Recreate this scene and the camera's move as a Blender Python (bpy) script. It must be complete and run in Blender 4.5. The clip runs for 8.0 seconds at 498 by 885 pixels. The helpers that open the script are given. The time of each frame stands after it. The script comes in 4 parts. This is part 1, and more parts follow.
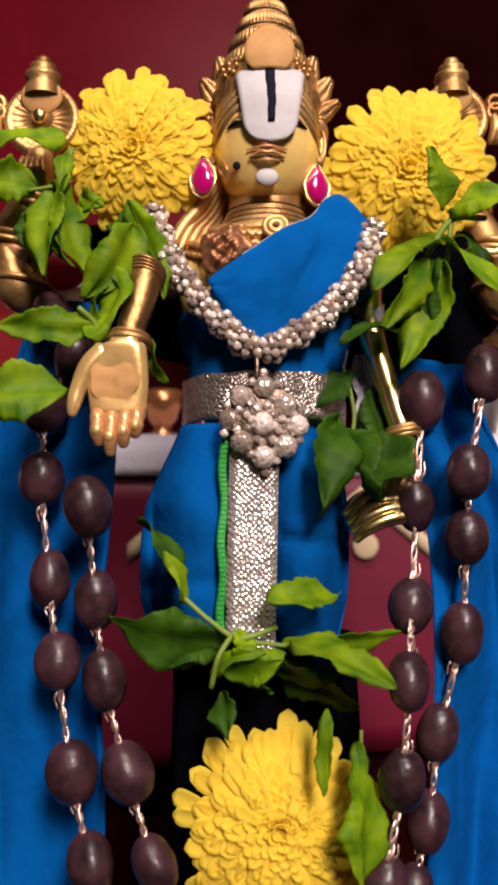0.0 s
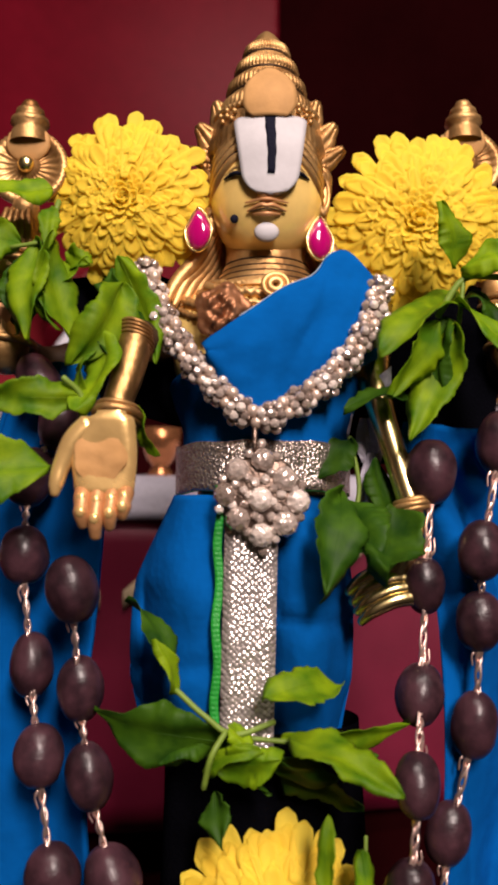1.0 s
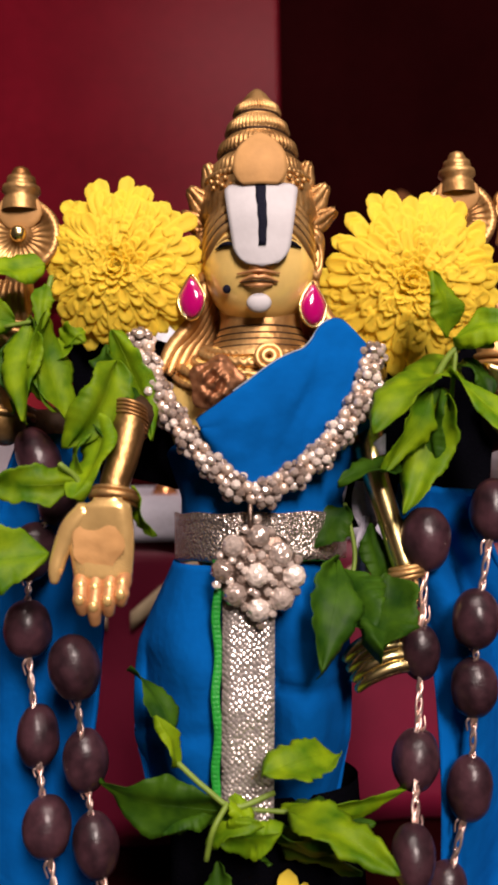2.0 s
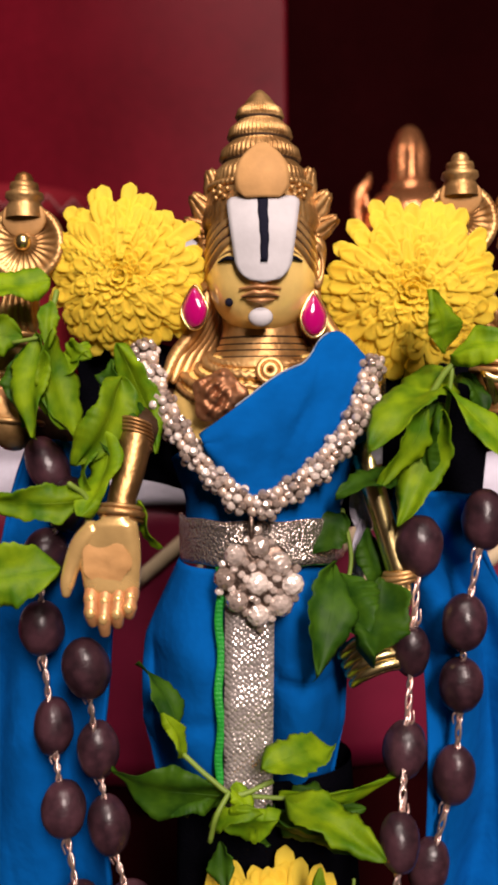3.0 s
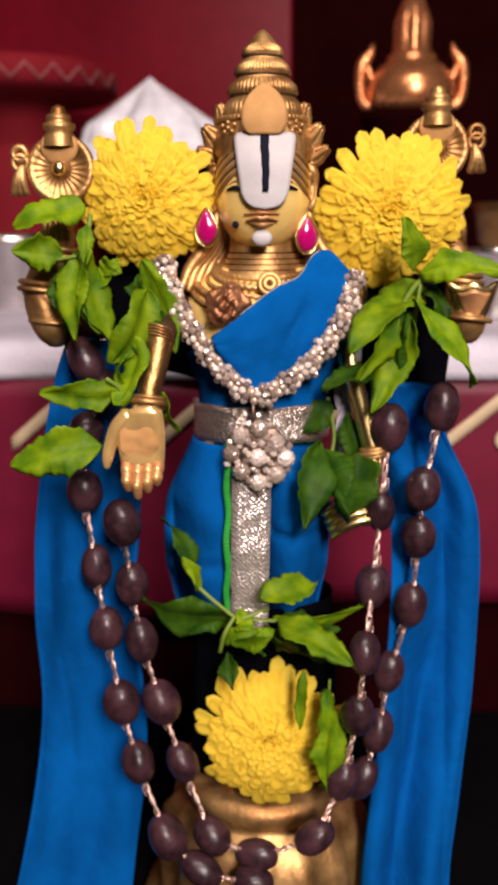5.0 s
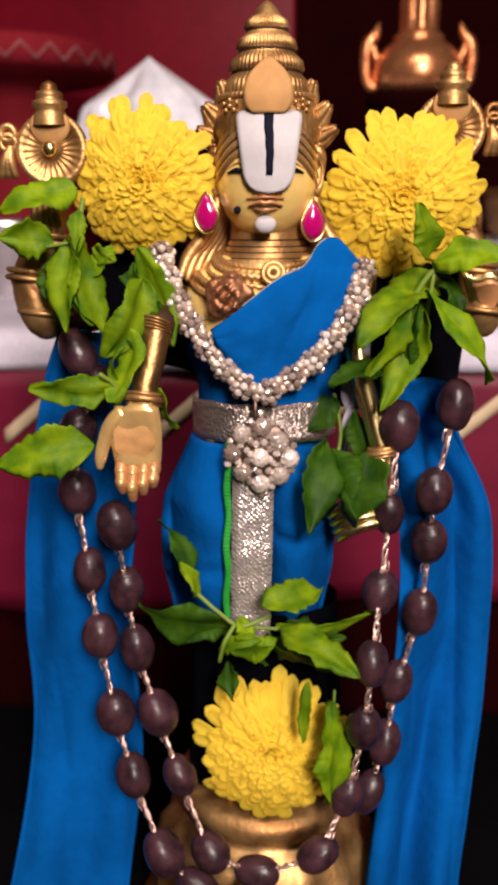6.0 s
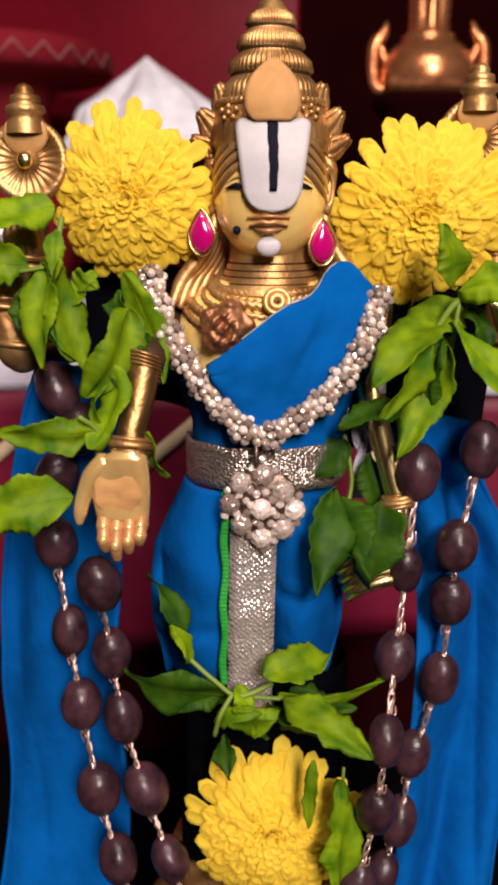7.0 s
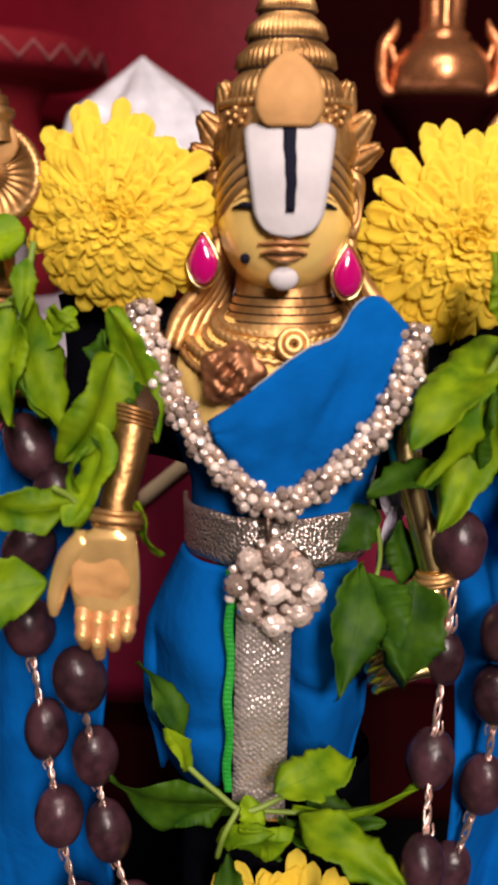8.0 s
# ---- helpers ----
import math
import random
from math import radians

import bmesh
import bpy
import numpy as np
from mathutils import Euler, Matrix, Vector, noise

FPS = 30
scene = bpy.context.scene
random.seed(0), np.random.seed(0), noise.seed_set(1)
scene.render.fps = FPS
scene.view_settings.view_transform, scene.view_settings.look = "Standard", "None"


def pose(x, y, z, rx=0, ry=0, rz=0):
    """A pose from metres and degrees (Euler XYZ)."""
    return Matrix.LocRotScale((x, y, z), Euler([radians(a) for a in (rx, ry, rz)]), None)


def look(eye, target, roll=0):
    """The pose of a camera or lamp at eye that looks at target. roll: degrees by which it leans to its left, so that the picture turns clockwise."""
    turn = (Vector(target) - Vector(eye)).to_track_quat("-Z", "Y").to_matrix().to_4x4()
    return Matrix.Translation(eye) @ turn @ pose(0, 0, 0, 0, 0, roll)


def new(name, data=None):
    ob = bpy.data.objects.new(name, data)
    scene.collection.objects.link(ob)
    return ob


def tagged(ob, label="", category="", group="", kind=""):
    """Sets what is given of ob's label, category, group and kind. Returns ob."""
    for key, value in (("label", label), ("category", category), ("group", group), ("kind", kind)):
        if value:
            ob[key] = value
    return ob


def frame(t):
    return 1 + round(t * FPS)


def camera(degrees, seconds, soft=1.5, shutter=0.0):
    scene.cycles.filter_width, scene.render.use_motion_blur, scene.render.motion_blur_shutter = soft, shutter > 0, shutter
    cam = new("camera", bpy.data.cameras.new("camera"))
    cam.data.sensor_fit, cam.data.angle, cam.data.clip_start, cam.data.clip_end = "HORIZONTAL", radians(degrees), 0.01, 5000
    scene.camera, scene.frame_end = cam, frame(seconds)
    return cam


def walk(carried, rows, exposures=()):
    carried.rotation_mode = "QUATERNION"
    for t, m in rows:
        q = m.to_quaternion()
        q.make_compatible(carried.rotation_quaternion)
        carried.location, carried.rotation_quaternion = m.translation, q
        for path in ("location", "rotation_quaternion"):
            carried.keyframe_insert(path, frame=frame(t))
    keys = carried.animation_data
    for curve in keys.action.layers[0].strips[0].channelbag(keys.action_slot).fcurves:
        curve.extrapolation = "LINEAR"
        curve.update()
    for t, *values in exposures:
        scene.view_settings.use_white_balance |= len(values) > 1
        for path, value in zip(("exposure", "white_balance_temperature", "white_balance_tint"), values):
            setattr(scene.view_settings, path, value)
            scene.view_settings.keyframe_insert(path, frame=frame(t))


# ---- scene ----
cam = camera(32.67, 8.0, soft=3.5)
# seconds, eye in metres, then turn, tilt and lean in degrees
PATH = [
    (0.0, 0.00232, -0.00211, 0.19986, 0.420, 4.002, -0.005),
    (0.5, 0.00025, 0.00689, 0.21132, 0.430, 4.148, 0.164),
    (1.0, 0.00452, 0.01569, 0.22280, 0.739, 4.445, 0.224),
    (1.5, 0.00802, 0.01568, 0.23962, 1.150, 3.604, -0.301),
    (2.0, 0.00963, 0.01050, 0.25845, 1.458, 1.851, -0.819),
    (3.5, 0.01324, -0.01130, 0.30588, 2.088, -7.376, -0.576),
    (4.0, 0.01532, -0.03201, 0.31443, 2.068, -10.001, -0.513),
    (4.5, 0.01601, -0.04686, 0.31564, 2.195, -12.508, -0.547),
    (5.0, 0.01385, -0.06123, 0.31643, 2.149, -14.012, -0.397),
    (6.5, 0.01197, -0.02236, 0.31673, 2.191, -14.982, -0.104),
    (7.0, 0.01119, -0.00055, 0.32348, 2.207, -14.963, 0.033),
    (7.5, 0.01311, 0.02784, 0.32531, 2.223, -14.928, 0.199),
    (8.0, 0.00569, 0.05120, 0.32951, 2.071, -14.794, 0.146),
]


def eye_pose(x, y, z, turn, tilt, lean):
    a, b = radians(turn), radians(tilt)
    ahead = Vector((-math.sin(a) * math.cos(b), math.cos(a) * math.cos(b), math.sin(b)))
    return look((x, y, z), Vector((x, y, z)) + ahead, lean)


walk(cam, [(t, eye_pose(*row)) for t, *row in PATH])

# a small lens: the far things are a little soft
cam.data.dof.use_dof = True
cam.data.dof.focus_distance = 0.29
cam.data.dof.aperture_fstop = 18.0

# ---- light: a window behind the camera and a ceiling lamp, in a closed room ----
world = bpy.data.worlds.new("world")
world.use_nodes = True
world.node_tree.nodes["Background"].inputs[0].default_value = (0.9, 0.95, 1.0, 1)
world.node_tree.nodes["Background"].inputs[1].default_value = 0.15
scene.world = world
scene.view_settings.exposure = 0.0


def area_lamp(name, at, target, wide, high, watts, colour):
    data = bpy.data.lights.new(name, "AREA")
    data.shape, data.size, data.size_y, data.energy, data.color = "RECTANGLE", wide, high, watts, colour
    ob = new(name, data)
    ob.matrix_world = look(at, target)
    return ob


area_lamp("window_light", (0.38, -1.20, 1.10), (0.0, 0.3, 0.25), 0.28, 0.56, 46.0, (1.0, 0.835, 0.775))
area_lamp("ceiling_tube_light", (0.12, -0.55, 1.74), (0.0, 0.3, 0.2), 0.9, 0.08, 20.0, (1.0, 0.85, 0.78))

# ---- helpers; lengths below are in centimetres ----
CM = 0.01


class Shape:
    """Collects pieces of surface, each with its material slot."""

    def __init__(self):
        self.v, self.f, self.m = [], [], []

    def add(self, verts, faces, slot=0):
        n = len(self.v)
        self.v += [tuple(p) for p in verts]
        self.f += [[i + n for i in q] for q in faces]
        self.m += [slot] * len(faces)
        return self

    def mesh(self, name, mats, base=(0, 0, 0), weld=True, smooth=True, scale=CM):
        me = bpy.data.meshes.new(name)
        me.from_pydata([tuple((p[k] - base[k]) * scale for k in range(3)) for p in self.v], [], self.f)
        for mat in mats:
            me.materials.append(mat)
        me.polygons.foreach_set("material_index", self.m)
        if weld:
            bm = bmesh.new()
            bm.from_mesh(me)
            bmesh.ops.remove_doubles(bm, verts=bm.verts, dist=2e-6)
            bmesh.ops.recalc_face_normals(bm, faces=bm.faces)
            bm.to_mesh(me)
            bm.free()
        me.polygons.foreach_set("use_smooth", [smooth] * len(me.polygons))
        return me


def surface(nu, nv, fn, loop_u=False, loop_v=False):
    """A grid of fn(u, v), u and v from 0 to 1."""
    du, dv = (nu if loop_u else nu - 1), (nv if loop_v else nv - 1)
    verts = [fn(i / du, j / dv) for i in range(nu) for j in range(nv)]
    faces = [(i * nv + j, (i + 1) % nu * nv + j, (i + 1) % nu * nv + (j + 1) % nv, i * nv + (j + 1) % nv)
             for i in range(du) for j in range(dv)]
    return verts, faces


def slab(nu, nv, fn, thick):
    """A sheet with two sides and closed edges."""
    pts = [[Vector(fn(i / (nu - 1), j / (nv - 1))) for j in range(nv)] for i in range(nu)]
    front, back = [], []
    for i in range(nu):
        for j in range(nv):
            a = pts[min(i + 1, nu - 1)][j] - pts[max(i - 1, 0)][j]
            b = pts[i][min(j + 1, nv - 1)] - pts[i][max(j - 1, 0)]
            n = a.cross(b)
            n = n.normalized() if n.length > 1e-9 else Vector((0, -1, 0))
            front.append(pts[i][j] + n * thick / 2)
            back.append(pts[i][j] - n * thick / 2)
    k = nu * nv
    faces = []
    for i in range(nu - 1):
        for j in range(nv - 1):
            q = (i * nv + j, (i + 1) * nv + j, (i + 1) * nv + j + 1, i * nv + j + 1)
            faces += [q, tuple(p + k for p in reversed(q))]
    rim = [i * nv for i in range(nu)] + [(nu - 1) * nv + j for j in range(1, nv)]
    rim += [i * nv + nv - 1 for i in range(nu - 2, -1, -1)] + [j for j in range(nv - 2, 0, -1)]
    for a, b in zip(rim, rim[1:] + rim[:1]):
        faces.append((a, b, b + k, a + k))
    return front + back, faces


def smooth_path(points, steps):
    """Catmull-Rom through rows of numbers."""
    p = [np.array(q, float) for q in points]
    p = [2 * p[0] - p[1]] + p + [2 * p[-1] - p[-2]]
    out = []
    for i in range(1, len(p) - 2):
        for s in range(steps):
            t = s / steps
            out.append(0.5 * (2 * p[i] + (p[i + 1] - p[i - 1]) * t + (2 * p[i - 1] - 5 * p[i] + 4 * p[i + 1] - p[i + 2]) * t * t
                              + (3 * p[i] - p[i - 1] - 3 * p[i + 1] + p[i + 2]) * t ** 3))
    return out + [p[-2]]


def tube(points, radius, segs=12, steps=5, flat=1.0, caps=True):
    """A round limb along points (x, y, z) with radii; flat squeezes it front to back."""
    rows = smooth_path([(*p, r) for p, r in zip(points, radius)] if hasattr(radius, "__len__") else [(*p, radius) for p in points], steps)
    c = [Vector(r[:3]) for r in rows]
    rr = [max(r[3], 0.001) for r in rows]
    side, rings = None, []
    for i, p in enumerate(c):
        d = (c[min(i + 1, len(c) - 1)] - c[max(i - 1, 0)]).normalized()
        if side is None:
            side = d.orthogonal().normalized() if abs(d.x) > 0.9 else d.cross(Vector((0, 1, 0))).normalized()
        side = (side - d * side.dot(d)).normalized()
        rings.append((p, side.copy(), d.cross(side), d, rr[i]))
    if caps:
        p, s, w, d, r = rings[0]
        start = [(p - d * r * 0.5, s, w, d, r * 0.02), (p - d * r * 0.4, s, w, d, r * 0.6)]
        p, s, w, d, r = rings[-1]
        rings = start + rings + [(p + d * r * 0.4, s, w, d, r * 0.6), (p + d * r * 0.5, s, w, d, r * 0.02)]
    n = len(rings)

    def at(u, v):
        p, s, w, d, r = rings[round(u * (n - 1))]
        a = 2 * math.pi * v
        return p + s * r * math.cos(a) + w * r * flat * math.sin(a)
    return surface(n, segs, at, loop_v=True)


def ball(c, r, nu=10, nv=14, turn=None):
    r = r if hasattr(r, "__len__") else (r, r, r)

    def at(u, v):
        a, b = math.pi * u, 2 * math.pi * v
        p = Vector((r[0] * math.sin(a) * math.cos(b), r[1] * math.sin(a) * math.sin(b), r[2] * math.cos(a)))
        return Vector(c) + (turn @ p if turn else p)
    return surface(nu, nv, at, loop_v=True)


def lathe(c, profile, segs=32, squash=1.0, ribs=0, depth=0.0, ribbed=()):
    """Turned round the upright through c; profile rows (radius, height). Rows named in ribbed carry ribs."""
    n = len(profile)

    def at(u, v):
        k = round(u * (n - 1))
        r, z = profile[k]
        a = 2 * math.pi * v
        if k in ribbed:
            r += depth * math.cos(ribs * a)
        return (c[0] + r * math.cos(a), c[1] + squash * r * math.sin(a), c[2] + z)
    return surface(n, segs, at, loop_v=True)


def box(c, size, bevel=0.0):
    bm = bmesh.new()
    bmesh.ops.create_cube(bm, size=1)
    for p in bm.verts:
        p.co = Vector(c) + Vector((p.co.x * size[0], p.co.y * size[1], p.co.z * size[2]))
    if bevel:
        bmesh.ops.bevel(bm, geom=list(bm.edges), offset=bevel, segments=2, affect="EDGES", profile=0.5)
    bm.verts.index_update()
    out = [p.co.copy() for p in bm.verts], [[p.index for p in q.verts] for q in bm.faces]
    bm.free()
    return out


def ring(c, radius, thick, turn=None, nu=16, nv=6, squash=1.0):
    def at(u, v):
        a, b = 2 * math.pi * u, 2 * math.pi * v
        p = Vector(((radius + thick * math.cos(b)) * math.cos(a), squash * (radius + thick * math.cos(b)) * math.sin(a), thick * math.sin(b)))
        return Vector(c) + (turn @ p if turn else p)
    return surface(nu, nv, at, loop_u=True, loop_v=True)


def thing(name, at, label, category, group=""):
    ob = new(name)
    ob.empty_display_size = 0.01
    ob.location = Vector(at) * CM
    return tagged(ob, label, category, group)


def root(ob):
    while ob.parent:
        ob = ob.parent
    return ob


def part(name, shape, mats, parent, label="", smooth=True):
    mats = mats if isinstance(mats, (list, tuple)) else [mats]
    base = root(parent).location / CM
    ob = new(name, shape.mesh(name, mats, base, smooth=smooth))
    ob.parent = parent
    return tagged(ob, label)


def piece(name, me, parent, m):
    """An object on shared mesh data; m: its pose in centimetres of the place."""
    ob = new(name, me)
    ob.parent = parent
    m = m.copy()
    m.translation = m.translation * CM - root(parent).location
    ob.matrix_basis = m
    return ob


def solo(name, shape, mats, at, label, category="", kind="", smooth=True):
    mats = mats if isinstance(mats, (list, tuple)) else [mats]
    ob = new(name, shape.mesh(name, mats, at, smooth=smooth))
    ob.location = Vector(at) * CM
    return tagged(ob, label, category, kind=kind)


def facing(d, up=(0, 0, 1)):
    """A turn that lays z along d."""
    d = Vector(d).normalized()
    x = Vector(up).cross(d)
    x = x.normalized() if x.length > 1e-4 else Vector((1, 0, 0))
    return Matrix((x, d.cross(x), d)).transposed()


# ---- materials ----
def material(name, colour, rough=0.5, metal=0.0, vary=0.15, scale=40.0, bump=0.15, fine=400.0, dark=None, spread=0.0, coat=0.0, sheen=0.0, through_light=0.0, bump_at=0.002, amount=None, gloss=0.5):
    """Base colour varied at two scales, with fine relief; dark: a second colour for stains; spread: change from object to object."""
    mat = bpy.data.materials.new(name)
    mat.use_nodes = True
    nt = mat.node_tree
    bsdf = nt.nodes["Principled BSDF"]
    link, node = nt.links.new, nt.nodes.new
    co = node("ShaderNodeTexCoord")
    big, small = node("ShaderNodeTexNoise"), node("ShaderNodeTexNoise")
    big.inputs["Scale"].default_value, small.inputs["Scale"].default_value = scale, fine
    big.inputs["Detail"].default_value = 5
    for n in (big, small):
        link(co.outputs["Object"], n.inputs["Vector"])
    ramp = node("ShaderNodeValToRGB")
    ramp.color_ramp.elements[0].position, ramp.color_ramp.elements[1].position = 0.32, 0.68 if amount is None else amount
    low = dark or tuple(c * (1 - vary) for c in colour)
    ramp.color_ramp.elements[0].color, ramp.color_ramp.elements[1].color = (*low, 1), (*colour, 1)
    link(big.outputs["Fac"], ramp.inputs["Fac"])
    hsv = node("ShaderNodeHueSaturation")
    link(ramp.outputs["Color"], hsv.inputs["Color"])
    mul = node("ShaderNodeMath")
    mul.operation = "MULTIPLY_ADD"
    link(small.outputs["Fac"], mul.inputs[0])
    mul.inputs[1].default_value, mul.inputs[2].default_value = vary, 1 - vary / 2
    last = mul
    if spread:
        info, add = node("ShaderNodeObjectInfo"), node("ShaderNodeMath")
        add.operation = "MULTIPLY_ADD"
        link(info.outputs["Random"], add.inputs[0])
        add.inputs[1].default_value = spread
        link(mul.outputs[0], add.inputs[2])
        last = add
    link(last.outputs[0], hsv.inputs["Value"])
    link(hsv.outputs["Color"], bsdf.inputs["Base Color"])
    rr = node("ShaderNodeMath")
    rr.operation = "MULTIPLY_ADD"
    link(big.outputs["Fac"], rr.inputs[0])
    rr.inputs[1].default_value, rr.inputs[2].default_value = 0.2 * rough, rough * 0.9
    link(rr.outputs[0], bsdf.inputs["Roughness"])
    bsdf.inputs["Metallic"].default_value = metal
    bsdf.inputs["Specular IOR Level"].default_value = gloss
    bsdf.inputs["Coat Weight"].default_value = coat
    bsdf.inputs["Coat Roughness"].default_value = 0.15
    bsdf.inputs["Sheen Weight"].default_value = sheen
    if through_light:
        bsdf.inputs["Subsurface Weight"].default_value = through_light
        bsdf.inputs["Subsurface Radius"].default_value = (0.004, 0.003, 0.001)
        bsdf.inputs["Subsurface Scale"].default_value = 0.5
    if bump:
        b = node("ShaderNodeBump")
        b.inputs["Strength"].default_value, b.inputs["Distance"].default_value = bump, bump_at
        link(small.outputs["Fac"], b.inputs["Height"])
        link(b.outputs["Normal"], bsdf.inputs["Normal"])
    return mat


def glittered(name, colour, rough, scale, strength, metal, loose):
    """Woven metallic ribbon: small bright facets."""
    mat = material(name, colour, rough, metal, 0.3, 120, 0.0, 900)
    nt = mat.node_tree
    co, vor, b = nt.nodes.new("ShaderNodeTexCoord"), nt.nodes.new("ShaderNodeTexVoronoi"), nt.nodes.new("ShaderNodeBump")
    vor.inputs["Scale"].default_value, vor.inputs["Randomness"].default_value = scale, loose
    turned = nt.nodes.new("ShaderNodeMapping")
    turned.inputs["Rotation"].default_value = (0.3, radians(45), 0.2)
    nt.links.new(co.outputs["Object"], turned.inputs["Vector"])
    nt.links.new(turned.outputs[0], vor.inputs["Vector"])
    nt.links.new(vor.outputs["Distance"], b.inputs["Height"])
    b.inputs["Strength"].default_value, b.inputs["Distance"].default_value, b.invert = strength, 0.0006, True
    nt.links.new(b.outputs["Normal"], nt.nodes["Principled BSDF"].inputs["Normal"])
    return mat


BRASS = material("aged_brass", (0.66, 0.40, 0.16), 0.46, 0.82, 0.25, 60, 0.3, 500, dark=(0.22, 0.10, 0.03), bump_at=0.0007, amount=0.66)
BRIGHT_BRASS = material("polished_brass", (0.93, 0.72, 0.32), 0.26, 1.0, 0.12, 60, 0.12, 300, bump_at=0.0005)
OLD_BRASS = material("dull_brass", (0.45, 0.26, 0.10), 0.42, 1.0, 0.3, 30, 0.2, 300, dark=(0.2, 0.1, 0.04))
LAMP_BRASS = material("lamp_brass", (0.72, 0.29, 0.12), 0.27, 0.8, 0.3, 30, 0.2, 120)
WHITE_PAINT = material("white_clay_paint", (0.50, 0.475, 0.49), 0.8, 0, 0.1, 110, 0.15, 400, bump_at=0.0006, gloss=0.15)
BLACK_PAINT = material("black_paint", (0.008, 0.008, 0.018), 0.8, 0, 0.2, 100, 0.2, 600, gloss=0.08)
SANDAL = material("copper_worn_brass", (0.60, 0.29, 0.12), 0.42, 0.4, 0.25, 90, 0.3, 400, bump_at=0.0007)
PINK_CLAY = material("dark_bronze", (0.42, 0.20, 0.10), 0.5, 0.8, 0.25, 120, 0.3, 500, dark=(0.22, 0.09, 0.04), bump_at=0.0006)
BLUE = material("blue_felt", (0.001, 0.088, 0.335), 0.95, 0, 0.28, 26, 0.35, 130, bump_at=0.002, gloss=0.03)
PALE_THREAD = material("pale_thread", (0.30, 0.36, 0.42), 0.9, 0, 0.3, 300, 0.5, 1500, bump_at=0.0004, gloss=0.1)
GREEN_TRIM = material("green_ribbon", (0.015, 0.30, 0.03), 0.5, 0, 0.3, 200, 0.5, 1200, bump_at=0.0006)
SILVER_RIBBON = glittered("silver_glitter_ribbon", (0.62, 0.52, 0.46), 0.25, 1000, 1.0, 0.85, 1.0)
SILVER_WEAVE = glittered("silver_woven_ribbon", (0.80, 0.70, 0.65), 0.25, 700, 1.0, 0.7, 0.6)
SETTING = material("silver_setting", (0.20, 0.14, 0.11), 0.4, 1.0, 0.2, 200, 0.2, 900)
PEARL = material("pearl_bead", (0.60, 0.45, 0.36), 0.3, 0.45, 0.1, 200, 0.05, 600, coat=0.6, spread=0.2)
COPPER = material("copper_wire", (0.92, 0.66, 0.58), 0.34, 0.9, 0.15, 200, 0.1, 800)
SEED = material("dark_seed", (0.040, 0.016, 0.021), 0.33, 0, 0.4, 130, 0.2, 420, dark=(0.011, 0.005, 0.007), spread=0.6, bump_at=0.0008, gloss=0.34)
PETAL = material("yellow_petal", (1.0, 0.82, 0.10), 0.6, 0, 0.08, 90, 0.06, 500, spread=0.08, bump_at=0.0005, gloss=0.2)


def let_light_through(mat, share, colour):
    """Mixes in light that shines through thin matter."""
    nt = mat.node_tree
    thin, mix = nt.nodes.new("ShaderNodeBsdfTranslucent"), nt.nodes.new("ShaderNodeMixShader")
    thin.inputs["Color"].default_value = (*colour, 1)
    mix.inputs[0].default_value = share
    nt.links.new(nt.nodes["Principled BSDF"].outputs[0], mix.inputs[1])
    nt.links.new(thin.outputs[0], mix.inputs[2])
    nt.links.new(mix.outputs[0], nt.nodes["Material Output"].inputs[0])


let_light_through(PETAL, 0.60, (1.0, 0.86, 0.22))
FACE_BRASS = material("rubbed_brass", (0.96, 0.66, 0.21), 0.22, 0.16, 0.15, 80, 0.1, 300, bump_at=0.0004, coat=0.5)
# dark patina of the grooves; also the painted shade of the upper arms
GROOVE_AND_SHADE = material("blackened_groove_and_shade", (0.05, 0.025, 0.012), 0.6, 0.3, 0.2, 90, 0.2, 400, gloss=0.2)
PASTE = material("dried_sandal_paste", (0.50, 0.27, 0.10), 0.7, 0.1, 0.18, 90, 0.25, 400, bump_at=0.0006, gloss=0.25)
PALM_BRASS = material("worn_palm_brass", (0.90, 0.58, 0.22), 0.27, 0.58, 0.2, 80, 0.2, 300, bump_at=0.0005, coat=0.3)
MAROON = material("maroon_satin", (0.145, 0.005, 0.026), 0.5, 0, 0.25, 25, 0.3, 900, bump_at=0.0005, gloss=0.3)
CREAM = material("cream_print", (0.58, 0.45, 0.29), 0.8, 0, 0.12, 60, 0.2, 900, gloss=0.2)
SHELF_WHITE = material("white_cover", (0.62, 0.58, 0.68), 0.6, 0, 0.3, 14, 0.2, 400, gloss=0.3)
# near-black for added sheets that stand in for deep shade
SHADE_BLACK = material("shade_black", (0.0025, 0.0025, 0.004), 0.95, 0, 0.3, 60, 0.3, 900, gloss=0.0)
WALL_MAROON = material("maroon_lacquer", (0.15, 0.004, 0.013), 0.32, 0, 0.35, 4, 0.03, 60, gloss=0.065)
WALL_DARK = material("dark_wood_panel", (0.014, 0.0015, 0.002), 0.6, 0, 0.3, 6, 0.08, 60, gloss=0.0)
TABLE = material("black_lacquer_table", (0.003, 0.003, 0.004), 0.6, 0, 0.3, 20, 0.05, 300, gloss=0.02)
PLASTER = material("brown_plaster", (0.055, 0.038, 0.032), 0.9, 0, 0.1, 3, 0.2, 80, gloss=0.2)
CRYSTAL = material("frosted_crystal", (0.86, 0.85, 0.92), 0.16, 0, 0.25, 40, 0.1, 200, coat=0.8)
PALE_RED = material("faded_red_paint", (0.36, 0.13, 0.13), 0.8, 0, 0.4, 60, 0.2, 300, gloss=0.1)
CLAY_RED = material("painted_clay", (0.20, 0.012, 0.02), 0.7, 0, 0.3, 12, 0.15, 200, gloss=0.05)
